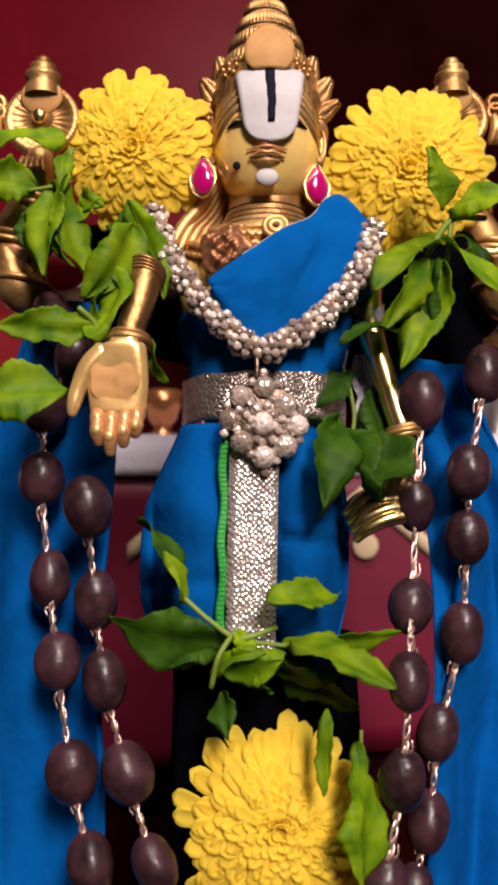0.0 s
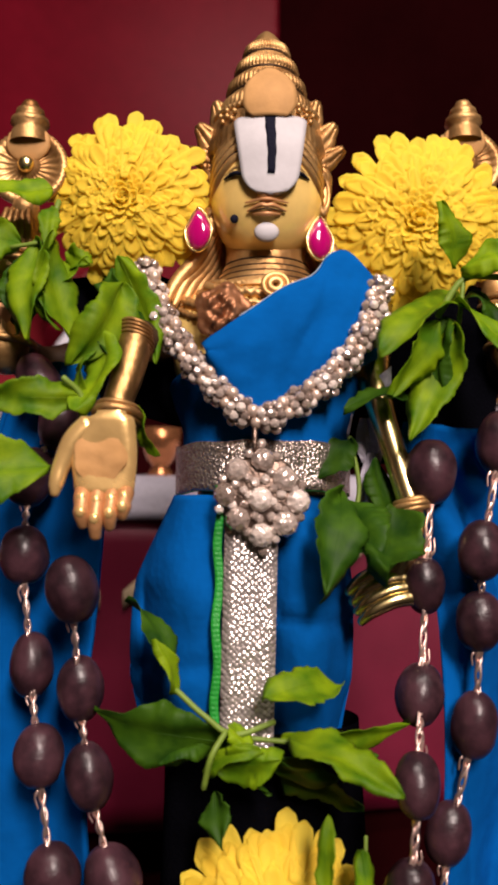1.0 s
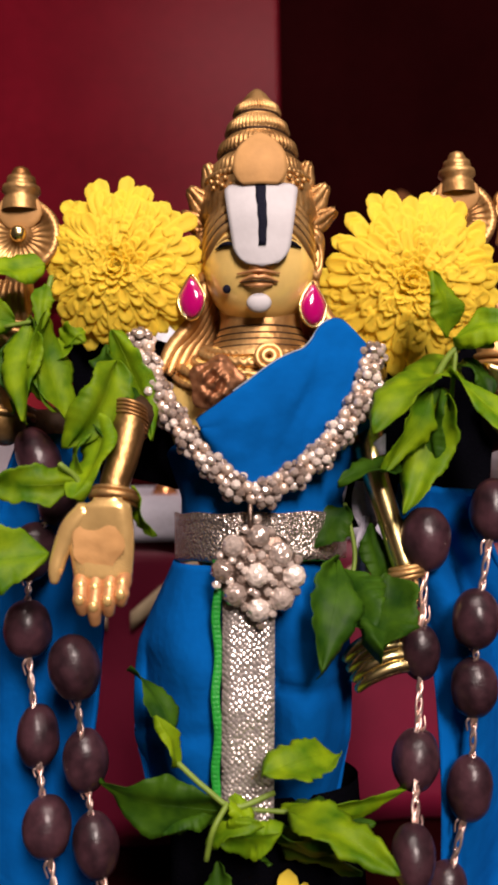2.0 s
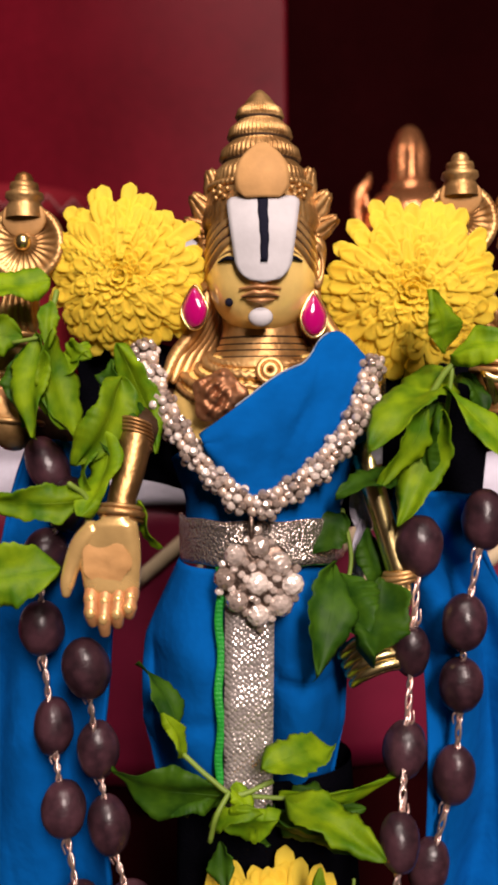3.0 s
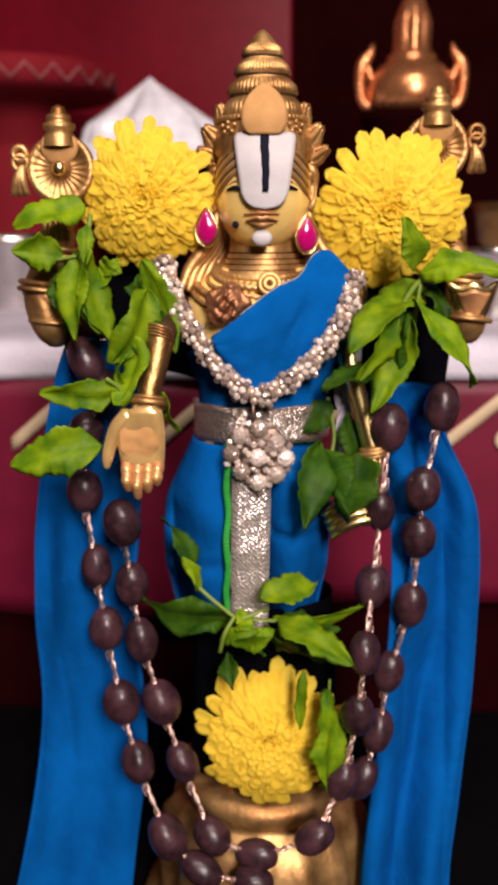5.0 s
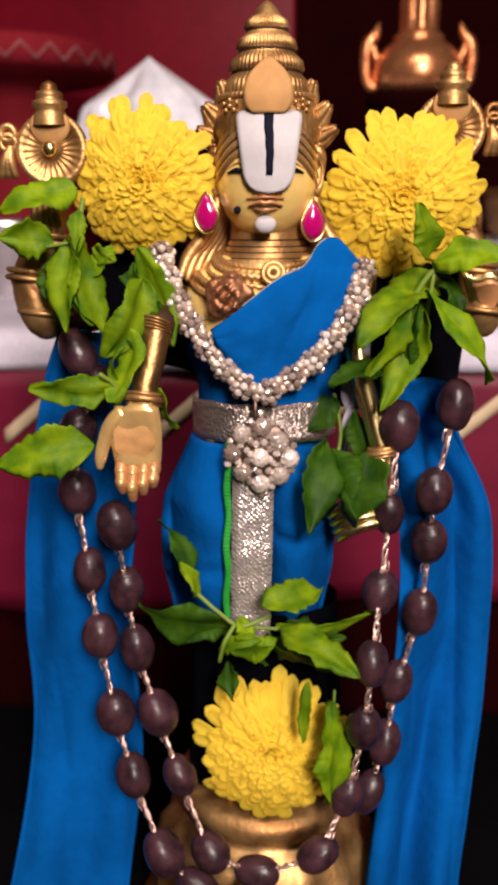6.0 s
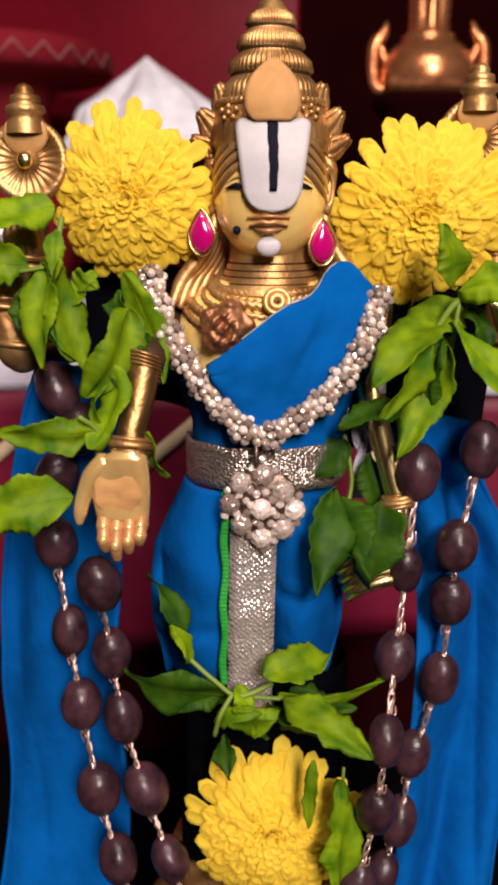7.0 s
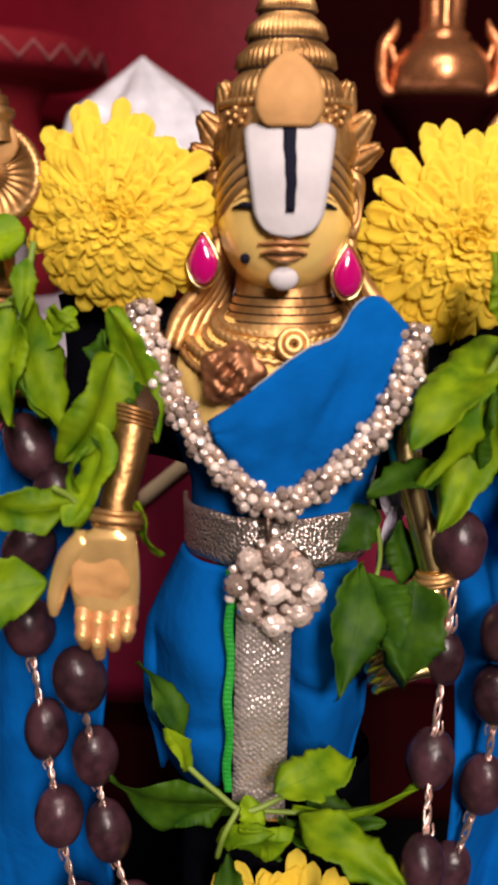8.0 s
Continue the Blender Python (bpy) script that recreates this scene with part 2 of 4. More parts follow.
SILVER = material("tarnished_silver", (0.70, 0.66, 0.64), 0.28, 1.0, 0.25, 20, 0.1, 200)
STEM = material("green_stem", (0.16, 0.24, 0.03), 0.5, 0, 0.2, 90, 0.1, 500, gloss=0.3)
FLOOR = material("stone_floor", (0.05, 0.04, 0.035), 0.6, 0, 0.2, 3, 0.1, 60, gloss=0.2)


def leaf_material(name, colour, pale):
    """Leaf green with a fine vein relief; the colour changes from leaf to leaf."""
    mat = material(name, colour, 0.55, 0, 0.25, 110, 0.2, 420, dark=pale, spread=0.3, bump_at=0.0004, gloss=0.16)
    let_light_through(mat, 0.3, tuple(2.2 * c for c in colour))
    return mat


LEAF = leaf_material("basil_leaf", (0.20, 0.295, 0.004), (0.05, 0.13, 0.003))
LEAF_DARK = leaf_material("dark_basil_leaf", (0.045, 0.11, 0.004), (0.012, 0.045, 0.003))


def gem_material(name, colour, rough, ior):
    mat = bpy.data.materials.new(name)
    mat.use_nodes = True
    b = mat.node_tree.nodes["Principled BSDF"]
    b.inputs["Base Color"].default_value = (*colour, 1)
    b.inputs["Roughness"].default_value = rough
    b.inputs["IOR"].default_value = ior
    b.inputs["Coat Weight"].default_value = 1.0
    b.inputs["Coat Roughness"].default_value = 0.03
    return mat


RUBY = gem_material("magenta_stone", (0.40, 0.002, 0.12), 0.12, 1.7)
DIAMOND = gem_material("clear_rhinestone", (0.60, 0.52, 0.48), 0.12, 1.8)


def vary_stones(mat, low, high, dull, bright):
    """From stone to stone some mirror the dark room and some shine pale."""
    nt = mat.node_tree
    info, ramp, span = nt.nodes.new("ShaderNodeObjectInfo"), nt.nodes.new("ShaderNodeValToRGB"), nt.nodes.new("ShaderNodeMapRange")
    ramp.color_ramp.elements[0].color, ramp.color_ramp.elements[1].color = (*dull, 1), (*bright, 1)
    span.inputs["To Min"].default_value, span.inputs["To Max"].default_value = high, low
    nt.links.new(info.outputs["Random"], ramp.inputs[0])
    nt.links.new(info.outputs["Random"], span.inputs[0])
    nt.links.new(ramp.outputs[0], nt.nodes["Principled BSDF"].inputs["Base Color"])
    nt.links.new(span.outputs[0], nt.nodes["Principled BSDF"].inputs["Metallic"])


vary_stones(DIAMOND, 0.08, 0.5, (0.30, 0.22, 0.18), (0.74, 0.63, 0.56))


def cut_facets(mat, scale, strength):
    """Small cut faces that each catch another part of the room."""
    nt = mat.node_tree
    co, vor, b = nt.nodes.new("ShaderNodeTexCoord"), nt.nodes.new("ShaderNodeTexVoronoi"), nt.nodes.new("ShaderNodeBump")
    vor.inputs["Scale"].default_value = scale
    nt.links.new(co.outputs["Object"], vor.inputs["Vector"])
    nt.links.new(vor.outputs["Distance"], b.inputs["Height"])
    b.inputs["Strength"].default_value, b.inputs["Distance"].default_value = strength, 0.0008
    nt.links.new(b.outputs["Normal"], nt.nodes["Principled BSDF"].inputs["Normal"])
    nt.links.new(b.outputs["Normal"], nt.nodes["Principled BSDF"].inputs["Coat Normal"])


cut_facets(DIAMOND, 520, 0.8)

# ---- the room ----
def wall(name, c, size, mat, label):
    return solo(name, Shape().add(*box(c, size)), mat, (c[0], c[1], c[2] - size[2] / 2), label, kind="structure", smooth=False)


wall("floor", (0, -10, -79), (310, 330, 4), FLOOR, "plain stone floor of the room")
wall("ceiling", (0, -10, 182), (310, 330, 4), PLASTER, "plain plastered ceiling")
wall("wall_west", (-152, -10, 51), (4, 330, 256), PLASTER, "plain brown plastered side wall")
wall("wall_east", (152, -10, 51), (4, 330, 256), PLASTER, "plain brown plastered side wall")
wall("wall_south", (0, -172, 51), (300, 4, 256), PLASTER, "plain brown plastered wall behind the viewer")
wall("wall_north", (0, 152, 51), (300, 4, 256), WALL_DARK, "dark wall at the back of the shrine")
solo("back_panel", Shape().add(*box((-68.5, 124, 62), (143, 3, 150), 0.4)), WALL_MAROON, (-68.5, 124, -13), "maroon lacquered panel at the back of the shrine", kind="structure", smooth=False)
solo("dark_panel", Shape().add(*box((70, 132, 62), (138, 3, 150), 0.4)), WALL_DARK, (70, 132, -13), "dark brown panel at the back of the shrine", kind="structure", smooth=False)


table = thing("table", (0, 30, -77), "black lacquered table under the dressed statue", "table")
part("tabletop", Shape().add(*box((0, 16, -3.6), (150, 68, 2.2), 0.4)), TABLE, table)
for lx in (-70, 70):
    for ly in (-14, 46):
        part("leg", Shape().add(*box((lx, ly, -40.85), (5, 5, 72.3), 0.3)), TABLE, table)

# ---- the raised shelf behind ----
shelf = thing("shelf", (0, 85, -77), "raised shelf under a white cover, behind the statue", "shelf")
part("body", Shape().add(*box((0, 86, -27.6), (150, 64, 98.8), 0.3)), WALL_DARK, shelf, "dark wooden shelf body")


def cover_top(u, v):
    x = -74 + 148 * u
    s = v * 70
    ripple = 0.25 * math.sin(x * 0.31) + 0.15 * math.sin(x * 0.83 + 1)
    if s < 62:
        return (x, 115 - s, 24.2 + 0.12 * noise.noise(Vector((x * 0.15, s * 0.15, 0))))
    k = (s - 62) / 8
    return (x, 53 - 0.7 * math.sin(min(1, k * 2) * math.pi / 2) + ripple * k, 24.2 - 2.6 * k)


part("cover", Shape().add(*slab(60, 40, cover_top, 0.25)), SHELF_WHITE, shelf, "white cloth cover with a hanging edge")


def front_cloth(u, v):
    x = -74 + 148 * u
    return (x, 52.6 + 0.35 * math.sin(x * 0.23) * v + 0.2 * math.sin(x * 0.61 + 2) * v, 21.8 - v * (17.6 - 0.8 * math.sin(x * 0.11)))


part("front_cloth", Shape().add(*slab(90, 12, front_cloth, 0.2)), MAROON, shelf, "maroon cloth with cream chevrons")


def chevron(x, z, size):
    s = Shape()
    for side in (-1, 1):
        def strip(u, v):
            xx = x + side * u * size
            zz = z - u * size * 0.85 - (v - 0.5) * 1.1
            k = (21.8 - zz) / 17.6
            return (xx, 52.3 + 0.35 * math.sin(xx * 0.23) * k + 0.2 * math.sin(xx * 0.61 + 2) * k, zz)
        s.add(*slab(9, 3, strip, 0.12))
    s.add(*ball((x, 52.2, z - size * 0.75), (0.8, 0.12, 0.8)))
    return s


for k in range(-6, 7):
    part("chevron", chevron(k * 10.2 - 3.2, 20.6, 4.4), CREAM, shelf, "cream printed chevron")

# ---- things on the shelf ----
pot = thing("painted_pot", (-31.0, 104, 24.3), "maroon clay pot with a faded zigzag band round its lid", "pot")
part("body", Shape().add(*lathe((-31.0, 104, 24.3), [(0.01, 0), (5.5, 0), (7.0, 3), (7.6, 8), (6.6, 13), (5.0, 17), (4.6, 20), (6.2, 22.4), (6.8, 23.1)], 36)), CLAY_RED, pot)
lid = part("lid", Shape().add(*lathe((-31.0, 104, 47.3), [(6.8, 0), (11.6, 0.1), (12.3, 0.7), (12.5, 1.7), (12.2, 3.0), (11.4, 3.5), (6, 3.8), (0.01, 3.9)], 48)), CLAY_RED, pot)
zig = [(-31.0 + 12.6 * math.sin(k * 0.125), 104 - 12.6 * math.cos(k * 0.125), 48.0 + (1.6 if k % 2 else 0)) for k in range(-12, 13)]
part("zigzag_band", Shape().add(*tube(zig, 0.17, 6, 1)), PALE_RED, lid, "faded pink painted zigzag")

crystal = Shape()
apex = (-12.76, 92.00, 47.78)


def peak(u, v):
    a = 2 * math.pi * v
    z = apex[2] - u * 9.5
    d = apex[2] - z
    r = 0.05 + (1.35 * d if d < 4.4 else 5.94 + 0.75 * (d - 4.4) ** 0.75)
    r = min(r, 9.0) * (1 + (0.10 * math.cos(8 * a) + 0.06 * noise.noise(Vector((3 * math.cos(a), 3 * math.sin(a), d * 0.5)))) * min(1, d / 2.5))
    return (apex[0] + r * math.cos(a), apex[1] + 0.8 * r * math.sin(a), z)


crystal.add(*surface(40, 48, peak, loop_v=True))
cone = thing("crystal_cone", (apex[0], apex[1], 24.3), "pale frosted crystal cone with a pointed top, on a dark stand", "ornament")
part("cone", crystal, CRYSTAL, cone, smooth=False)
part("stand", Shape().add(*lathe((apex[0], apex[1], 24.3), [(0.01, 0), (8, 0), (8, 1), (6.5, 2), (6.2, 12), (8.4, 13.6), (8.4, apex[2] - 33.7), (0.01, apex[2] - 33.65)], 32)), WALL_DARK, cone, "dark wooden stand")
cup_x = -6.04
solo("brass_cup", Shape().add(*lathe((cup_x, 57, 24.3), [(0.01, 0), (0.9, 0), (0.8, 0.3), (0.5, 0.7), (0.9, 1.2), (1.25, 2.2), (1.35, 3.2), (1.2, 3.2), (0.8, 1.4), (0.01, 1.1)], 24)), LAMP_BRASS, (cup_x, 57, 24.3), "small brass footed cup on the white cover", "cup")

lamp = thing("brass_vessel", (15.3, 92, 24.3), "brass temple vessel with curled handles, on a dark stand", "vessel")
part("stand", Shape().add(*lathe((15.3, 92, 24.3), [(0.01, 0), (6.5, 0), (6.3, 1.5), (3, 3), (2.2, 10), (3, 16), (5.2, 18.5), (5.4, 19.3), (0.01, 19.4)], 32)), WALL_DARK, lamp, "dark wooden stand")
part("bowl", Shape().add(*lathe((15.3, 92, 43.7), [(0.01, 0), (3.7, 0.05), (4.5, 0.5), (4.75, 1.5), (4.7, 2.7), (4.2, 3.9), (3.3, 4.8), (2.5, 5.3), (2.7, 5.6), (2.3, 5.9), (2.0, 6.2)], 40)), LAMP_BRASS, lamp)
part("neck", Shape().add(*lathe((15.3, 92, 49.8), [(1.95, -0.3), (1.9, 0.3), (1.85, 1.2), (1.9, 2.7), (1.75, 3.4), (1.5, 4.3), (1.1, 5.2), (0.5, 5.7), (0.01, 5.9)], 48, ribs=8, depth=0.14, ribbed=(1, 2, 3, 4))), LAMP_BRASS, lamp)
for sx in (-1, 1):
    hx = 15.3 + sx * 4.6
    h = [(hx - sx * 0.6, 91.6, 44.3), (hx + sx * 0.5, 91.6, 44.9), (hx + sx * 0.85, 91.6, 46.6), (hx + sx * 0.7, 91.6, 48.6), (hx - sx * 0.1, 91.6, 49.6), (hx - sx * 0.45, 91.6, 50.7)]
    inner = [(hx - sx * 0.5, 91.6, 45.6), (hx - sx * 0.35, 91.6, 47.0), (hx + sx * 0.1, 91.6, 48.4), (hx + sx * 0.3, 91.6, 49.2)]
    part("handle", Shape().add(*tube(h, [0.5, 0.5, 0.55, 0.62, 0.5, 0.1], 10, 5)).add(*tube(inner, [0.3, 0.35, 0.3, 0.2], 8, 4)), LAMP_BRASS, lamp)

tumbler_x = 19.10
cup = thing("silver_tumbler", (tumbler_x, 66, 24.3), "small tarnished silver tumbler on the white cover", "cup")
part("body", Shape().add(*lathe((tumbler_x, 66, 24.3), [(0.01, 0), (1.9, 0), (1.7, 0.6), (2.0, 3), (2.3, 5.4), (2.5, 5.8), (2.2, 5.8), (1.9, 3), (0.01, 0.8)], 28)), SILVER, cup)
bowl_x = 22.80
bowl = thing("brass_bowl", (bowl_x, 73, 24.3), "dull brass footed bowl on the white cover", "bowl")
part("body", Shape().add(*lathe((bowl_x, 73, 24.3), [(0.01, 0), (4.2, 0), (3.8, 1), (2.9, 3.4), (2.6, 5.4), (3.6, 6.2), (4.0, 8.6), (4.4, 9.6), (4.0, 9.4), (3.4, 8.4), (2.9, 6.8), (0.01, 6.4)], 36)), OLD_BRASS, bowl)
dish_x = -24.77
dish = thing("silver_bowl", (dish_x, 78, 24.3), "tarnished silver bowl on the white cover", "bowl")
part("body", Shape().add(*lathe((dish_x, 78, 24.3), [(0.01, 0), (2.4, 0), (2.2, 0.8), (4, 3), (4.6, 6.4), (4.8, 7.2), (4.4, 7), (3.4, 3.2), (0.01, 1.2)], 36)), SILVER, dish)

# ---- the statue: one mesh ----
SX, SY = 0.65, 31.2
statue = Shape()
# pedestal and legs
statue.add(*lathe((SX, 31.4, -2.5), [(0.01, 0), (6.2, 0), (6.3, 0.7), (5.7, 1.1), (5.2, 2.2), (5.3, 4.2), (4.9, 5.8), (4.0, 6.9), (3.6, 7.2), (4.1, 7.4), (4.25, 7.9), (4.1, 8.4), (3.4, 8.6), (0.01, 8.7)], 64, ribs=16, depth=0.22, ribbed=(4, 5, 6)))
for sx in (-1, 1):
    statue.add(*tube([(SX + sx * 1.3, 31.4, 6.2), (SX + sx * 1.3, 31.4, 12), (SX + sx * 1.1, 31.4, 21)], [1.1, 1.0, 0.9], 14))
    statue.add(*tube([(SX + sx * 1.5, 31.2, 6.6), (SX + sx * 1.7, 29.0, 6.5)], [1.0, 0.7], 10, flat=0.6))


def torso(z):
    """Half width, front to back half depth of the trunk at a height."""
    zs = [20, 22, 23.5, 25, 27, 28.5, 29.4, 30.2, 30.9]
    return float(np.interp(z, zs, [1.6, 2.2, 2.5, 2.5, 3.2, 3.5, 2.95, 1.75, 1.1])), float(np.interp(z, zs, [1.2, 1.6, 2.1, 2.15, 2.35, 2.3, 2.1, 1.6, 1.1]))


def trunk(u, v):
    z = 20 + 11.4 * u
    w, d = torso(z)
    a = 2 * math.pi * v
    return (SX + w * math.cos(a), SY + d * math.sin(a), z)


statue.add(*surface(30, 40, trunk, loop_v=True), 6)
statue.add(*lathe((SX, SY - 0.1, 0), [(2.0, 29.7), (1.92, 29.95), (1.74, 30.05), (1.78, 30.16), (1.62, 30.28), (1.66, 30.38), (1.52, 30.5), (1.55, 30.6), (1.45, 30.75), (1.40, 31.2), (1.5, 31.8)], 48))
# head, with the tall crown


def head(u, v):
    """An oval with full cheeks, narrower towards the chin."""
    a, b = math.pi * u, 2 * math.pi * v
    zz = math.cos(a)
    r = math.sqrt(max(0.0, 1 - abs(zz) ** (2.0 if zz > 0 else 2.6)))
    x = 2.02 * r * math.cos(b) * (1 - 0.10 * max(0.0, -zz))
    return (SX + x, 30.65 + 2.05 * r * math.sin(b), 33.3 + 2.55 * zz)


statue.add(*surface(34, 44, head, loop_v=True), 6)
crown = [(2.02, 34.4), (2.1, 34.7), (2.05, 35.2), (1.92, 35.8), (1.58, 36.08), (1.70, 36.2), (1.62, 36.55), (1.46, 36.75), (1.28, 36.93), (1.42, 37.03),
         (1.34, 37.35), (1.16, 37.55), (1.00, 37.7), (1.13, 37.8), (1.04, 38.1), (0.88, 38.28), (0.72, 38.43), (0.83, 38.52), (0.74, 38.78), (0.58, 38.94), (0.50, 39.05), (0.34, 39.26), (0.14, 39.44), (0.01, 39.5)]
statue.add(*lathe((SX, 31.1, 0), crown, 200, ribs=50, depth=0.05, ribbed=(1, 5, 6, 9, 10, 13, 14, 17, 18)))
for r, z in ((1.60, 36.07), (1.30, 36.92), (1.02, 37.69), (0.74, 38.42)):
    statue.add(*ring((SX, 31.1, z), r, 0.07, None, 48, 6), 9)
for r, z in ((1.76, 30.04), (1.64, 30.27), (1.54, 30.49), (1.47, 30.74)):
    statue.add(*ring((SX, SY - 0.1, z), r, 0.035, None, 48, 6), 9)
for r, z, t in ((1.82, 36.0, 0.12),):
    def band(u, v):
        a, b = 2 * math.pi * u, 2 * math.pi * v
        q = t * (1 + 0.2 * math.cos(60 * a))
        return (SX + (r + q * math.cos(b)) * math.cos(a), 31.1 + (r + q * math.cos(b)) * math.sin(a), z + q * math.sin(b))
    statue.add(*surface(240, 7, band, loop_u=True, loop_v=True))
for sx in (-1, 1):
    for dx, dz in ((0, 0), (0.16, 0.1), (-0.16, 0.1), (0.1, -0.14), (-0.1, -0.14), (0, 0.2)):
        a = math.pi * 1.5 + sx * (0.72 + dx)
        statue.add(*ball((SX + 2.05 * math.cos(a), 31.1 + 2.05 * math.sin(a), 35.6 + dz), 0.1, 6, 8))


def shield(u, v):
    """The paste-covered plate on the front of the crown, pointed above."""
    w = 0.80 * (1 - max(0.0, (u - 0.35) / 0.65) ** 2.2) * (1 - 2.5 * max(0.0, 0.25 - u) ** 2 * 2.5) + 0.05
    x = (v - 0.5) * 2 * w
    return (SX + 0.1 + x, 28.90 + 0.20 * u + 0.42 * u * u + 0.26 * x * x - 0.20 * math.sin(math.pi * u), 35.3 + 1.85 * u)


statue.add(*slab(20, 14, shield, 0.3), 8)
for sx in (-1, 1):
    for x, z, h, wide, lean in ((1.68, 35.8, 0.80, 0.40, 0.10), (1.9, 35.15, 0.62, 0.44, 0.50), (1.95, 34.6, 0.30, 0.32, 0.75)):
        def fin(u, v):
            w = wide * (0.55 + 0.45 * math.sin(math.pi * min(1, u * 1.3))) * (1 if u < 0.6 else math.sqrt(max(0.0, 1 - ((u - 0.6) / 0.4) ** 1.6))) + 0.03
            q = (v - 0.5) * 2
            way = Vector((lean + 0.35, 0, h + 0.35))
            across = Vector((way.z, 0, -way.x)).normalized()
            c = Vector((x - 0.35, 30.75, z - 0.35)) + way * u + across * (w * q)
            return (SX + sx * c.x, c.y - 0.22 * u + 0.16 * abs(q) - 0.03 * math.cos(q * 9), c.z)
        statue.add(*slab(12, 13, fin, 0.22))
    # ear with its long lobe, and locks of hair along the brow
    statue.add(*tube([(SX + sx * 1.85, 30.9, 34.3), (SX + sx * 2.05, 30.8, 33.9), (SX + sx * 2.02, 30.7, 33.2), (SX + sx * 1.92, 30.6, 32.4), (SX + sx * 1.95, 30.5, 31.9)], [0.26, 0.28, 0.24, 0.2, 0.2], 10, 5))
    statue.add(*ring((SX + sx * 2.0, 30.4, 33.2), 0.2, 0.07, facing((sx * 0.5, -1, 0)), 16, 6, 3.2))
    for k in range(7):
        statue.add(*ball((SX + sx * (2.02 + 0.05 * math.sin(k)), 30.7, 34.9 - 0.2 * k), 0.13, 6, 8))
    for k in range(4):
        z = 33.55 + 0.36 * k
        row = []
        for i in range(6):
            x = 0.62 + 0.27 * i
            q = min(0.999, (x / 1.98) ** 2 + ((z + 0.45 - 0.085 * i * i * 0.6 - 33.3) / 2.55) ** 2)
            row.append((SX + sx * x, 30.65 - 2.07 * math.sqrt(1 - q), z + 0.45 - 0.085 * i * i * 0.6))
        statue.add(*tube(row, [0.06, 0.13, 0.15, 0.15, 0.14, 0.09], 8, 3))
        if k == 0:
            continue
        groove = [(px, py - 0.06, pz - 0.17) for px, py, pz in row]
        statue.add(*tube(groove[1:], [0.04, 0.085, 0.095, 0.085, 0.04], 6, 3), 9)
    statue.add(*tube([(SX + sx * 0.75, 28.62, 33.2), (SX + sx * 1.08, 28.8, 33.3), (SX + sx * 1.42, 29.12, 33.2)], [0.05, 0.085, 0.03], 6, 4), 2)
    statue.add(*tube([(SX + sx * 0.7, 28.82, 33.42), (SX + sx * 1.0, 28.92, 33.54), (SX + sx * 1.38, 29.2, 33.36)], [0.05, 0.07, 0.04], 6, 4))
# nose, lips, chin paste and the small dark dot
statue.add(*ball((SX, 28.78, 32.52), (0.36, 0.36, 0.26)), 3)
statue.add(*tube([(SX - 0.64, 28.80, 32.02), (SX - 0.22, 28.56, 32.14), (SX, 28.52, 32.11), (SX + 0.22, 28.56, 32.14), (SX + 0.64, 28.80, 32.02)], [0.03, 0.075, 0.065, 0.075, 0.03], 8, 4), 3)
statue.add(*tube([(SX - 0.6, 28.78, 32.0), (SX, 28.50, 32.0), (SX + 0.6, 28.78, 32.0)], [0.02, 0.035, 0.02], 6, 5), 9)
statue.add(*tube([(SX - 0.46, 28.80, 31.92), (SX, 28.60, 31.87), (SX + 0.46, 28.80, 31.92)], [0.03, 0.085, 0.03], 8, 5), 3)
statue.add(*tube([(SX - 0.7, 28.74, 32.28), (SX, 28.50, 32.33), (SX + 0.7, 28.74, 32.28)], [0.03, 0.06, 0.03], 8, 5), 3)
statue.add(*ball((SX, 28.88, 31.34), (0.42, 0.22, 0.33)), 1)
statue.add(*ball((-0.42, 29.12, 31.87), (0.14, 0.1, 0.15)), 2)


def mark(u, v):
    """The broad white sign: a tapering plate that follows the brow, rounded below."""
    w = 0.80 + 0.40 * u
    if u < 0.25:
        w *= math.sqrt(max(0.0, 1 - ((0.25 - u) / 0.25) ** 2)) * 0.9 + 0.1
    if u > 0.9:
        w *= 0.86 + 0.14 * math.sqrt(max(0.0, 1 - ((u - 0.9) / 0.1) ** 2))
    x = (v - 0.5) * 2 * w
    z = 32.45 + 2.85 * u
    return (SX + 0.12 + x, 28.44 + 0.42 * x * x * 0.55 + 0.95 * max(0, u - 0.45) ** 2 * 2.2 + 0.35 * max(0.0, 0.2 - u), z)


statue.add(*slab(24, 16, mark, 0.3), 1)


def stroke(u, v):
    z = 33.1 + 2.2 * u
    k = (z - 32.45) / 2.85
    x = (v - 0.5) * (0.24 + 0.12 * u) + 0.03 * math.sin(u * 5) + 0.012 * math.sin(u * 23)
    return (SX + 0.14 + x, 28.27 + 0.95 * max(0, k - 0.45) ** 2 * 2.2, z)


statue.add(*slab(14, 4, stroke, 0.06), 2)
# locks of hair that fall from behind the ears on the shoulders
for sx in (-1, 1):
    for k in range(5):
        o = 0.24 * k
        statue.add(*tube([(SX + sx * (1.45 + 0.3 * o), 31.9 - 0.25 * k, 32.3), (SX + sx * (1.75 + 0.7 * o), 31.7 - 0.25 * k, 31.0), (SX + sx * (2.05 + 1.1 * o), 31.3 - 0.2 * k, 30.1), (SX + sx * (2.3 + 1.2 * o), 30.7 - 0.15 * k, 29.2)], [0.26, 0.28, 0.26, 0.12], 8, 4))
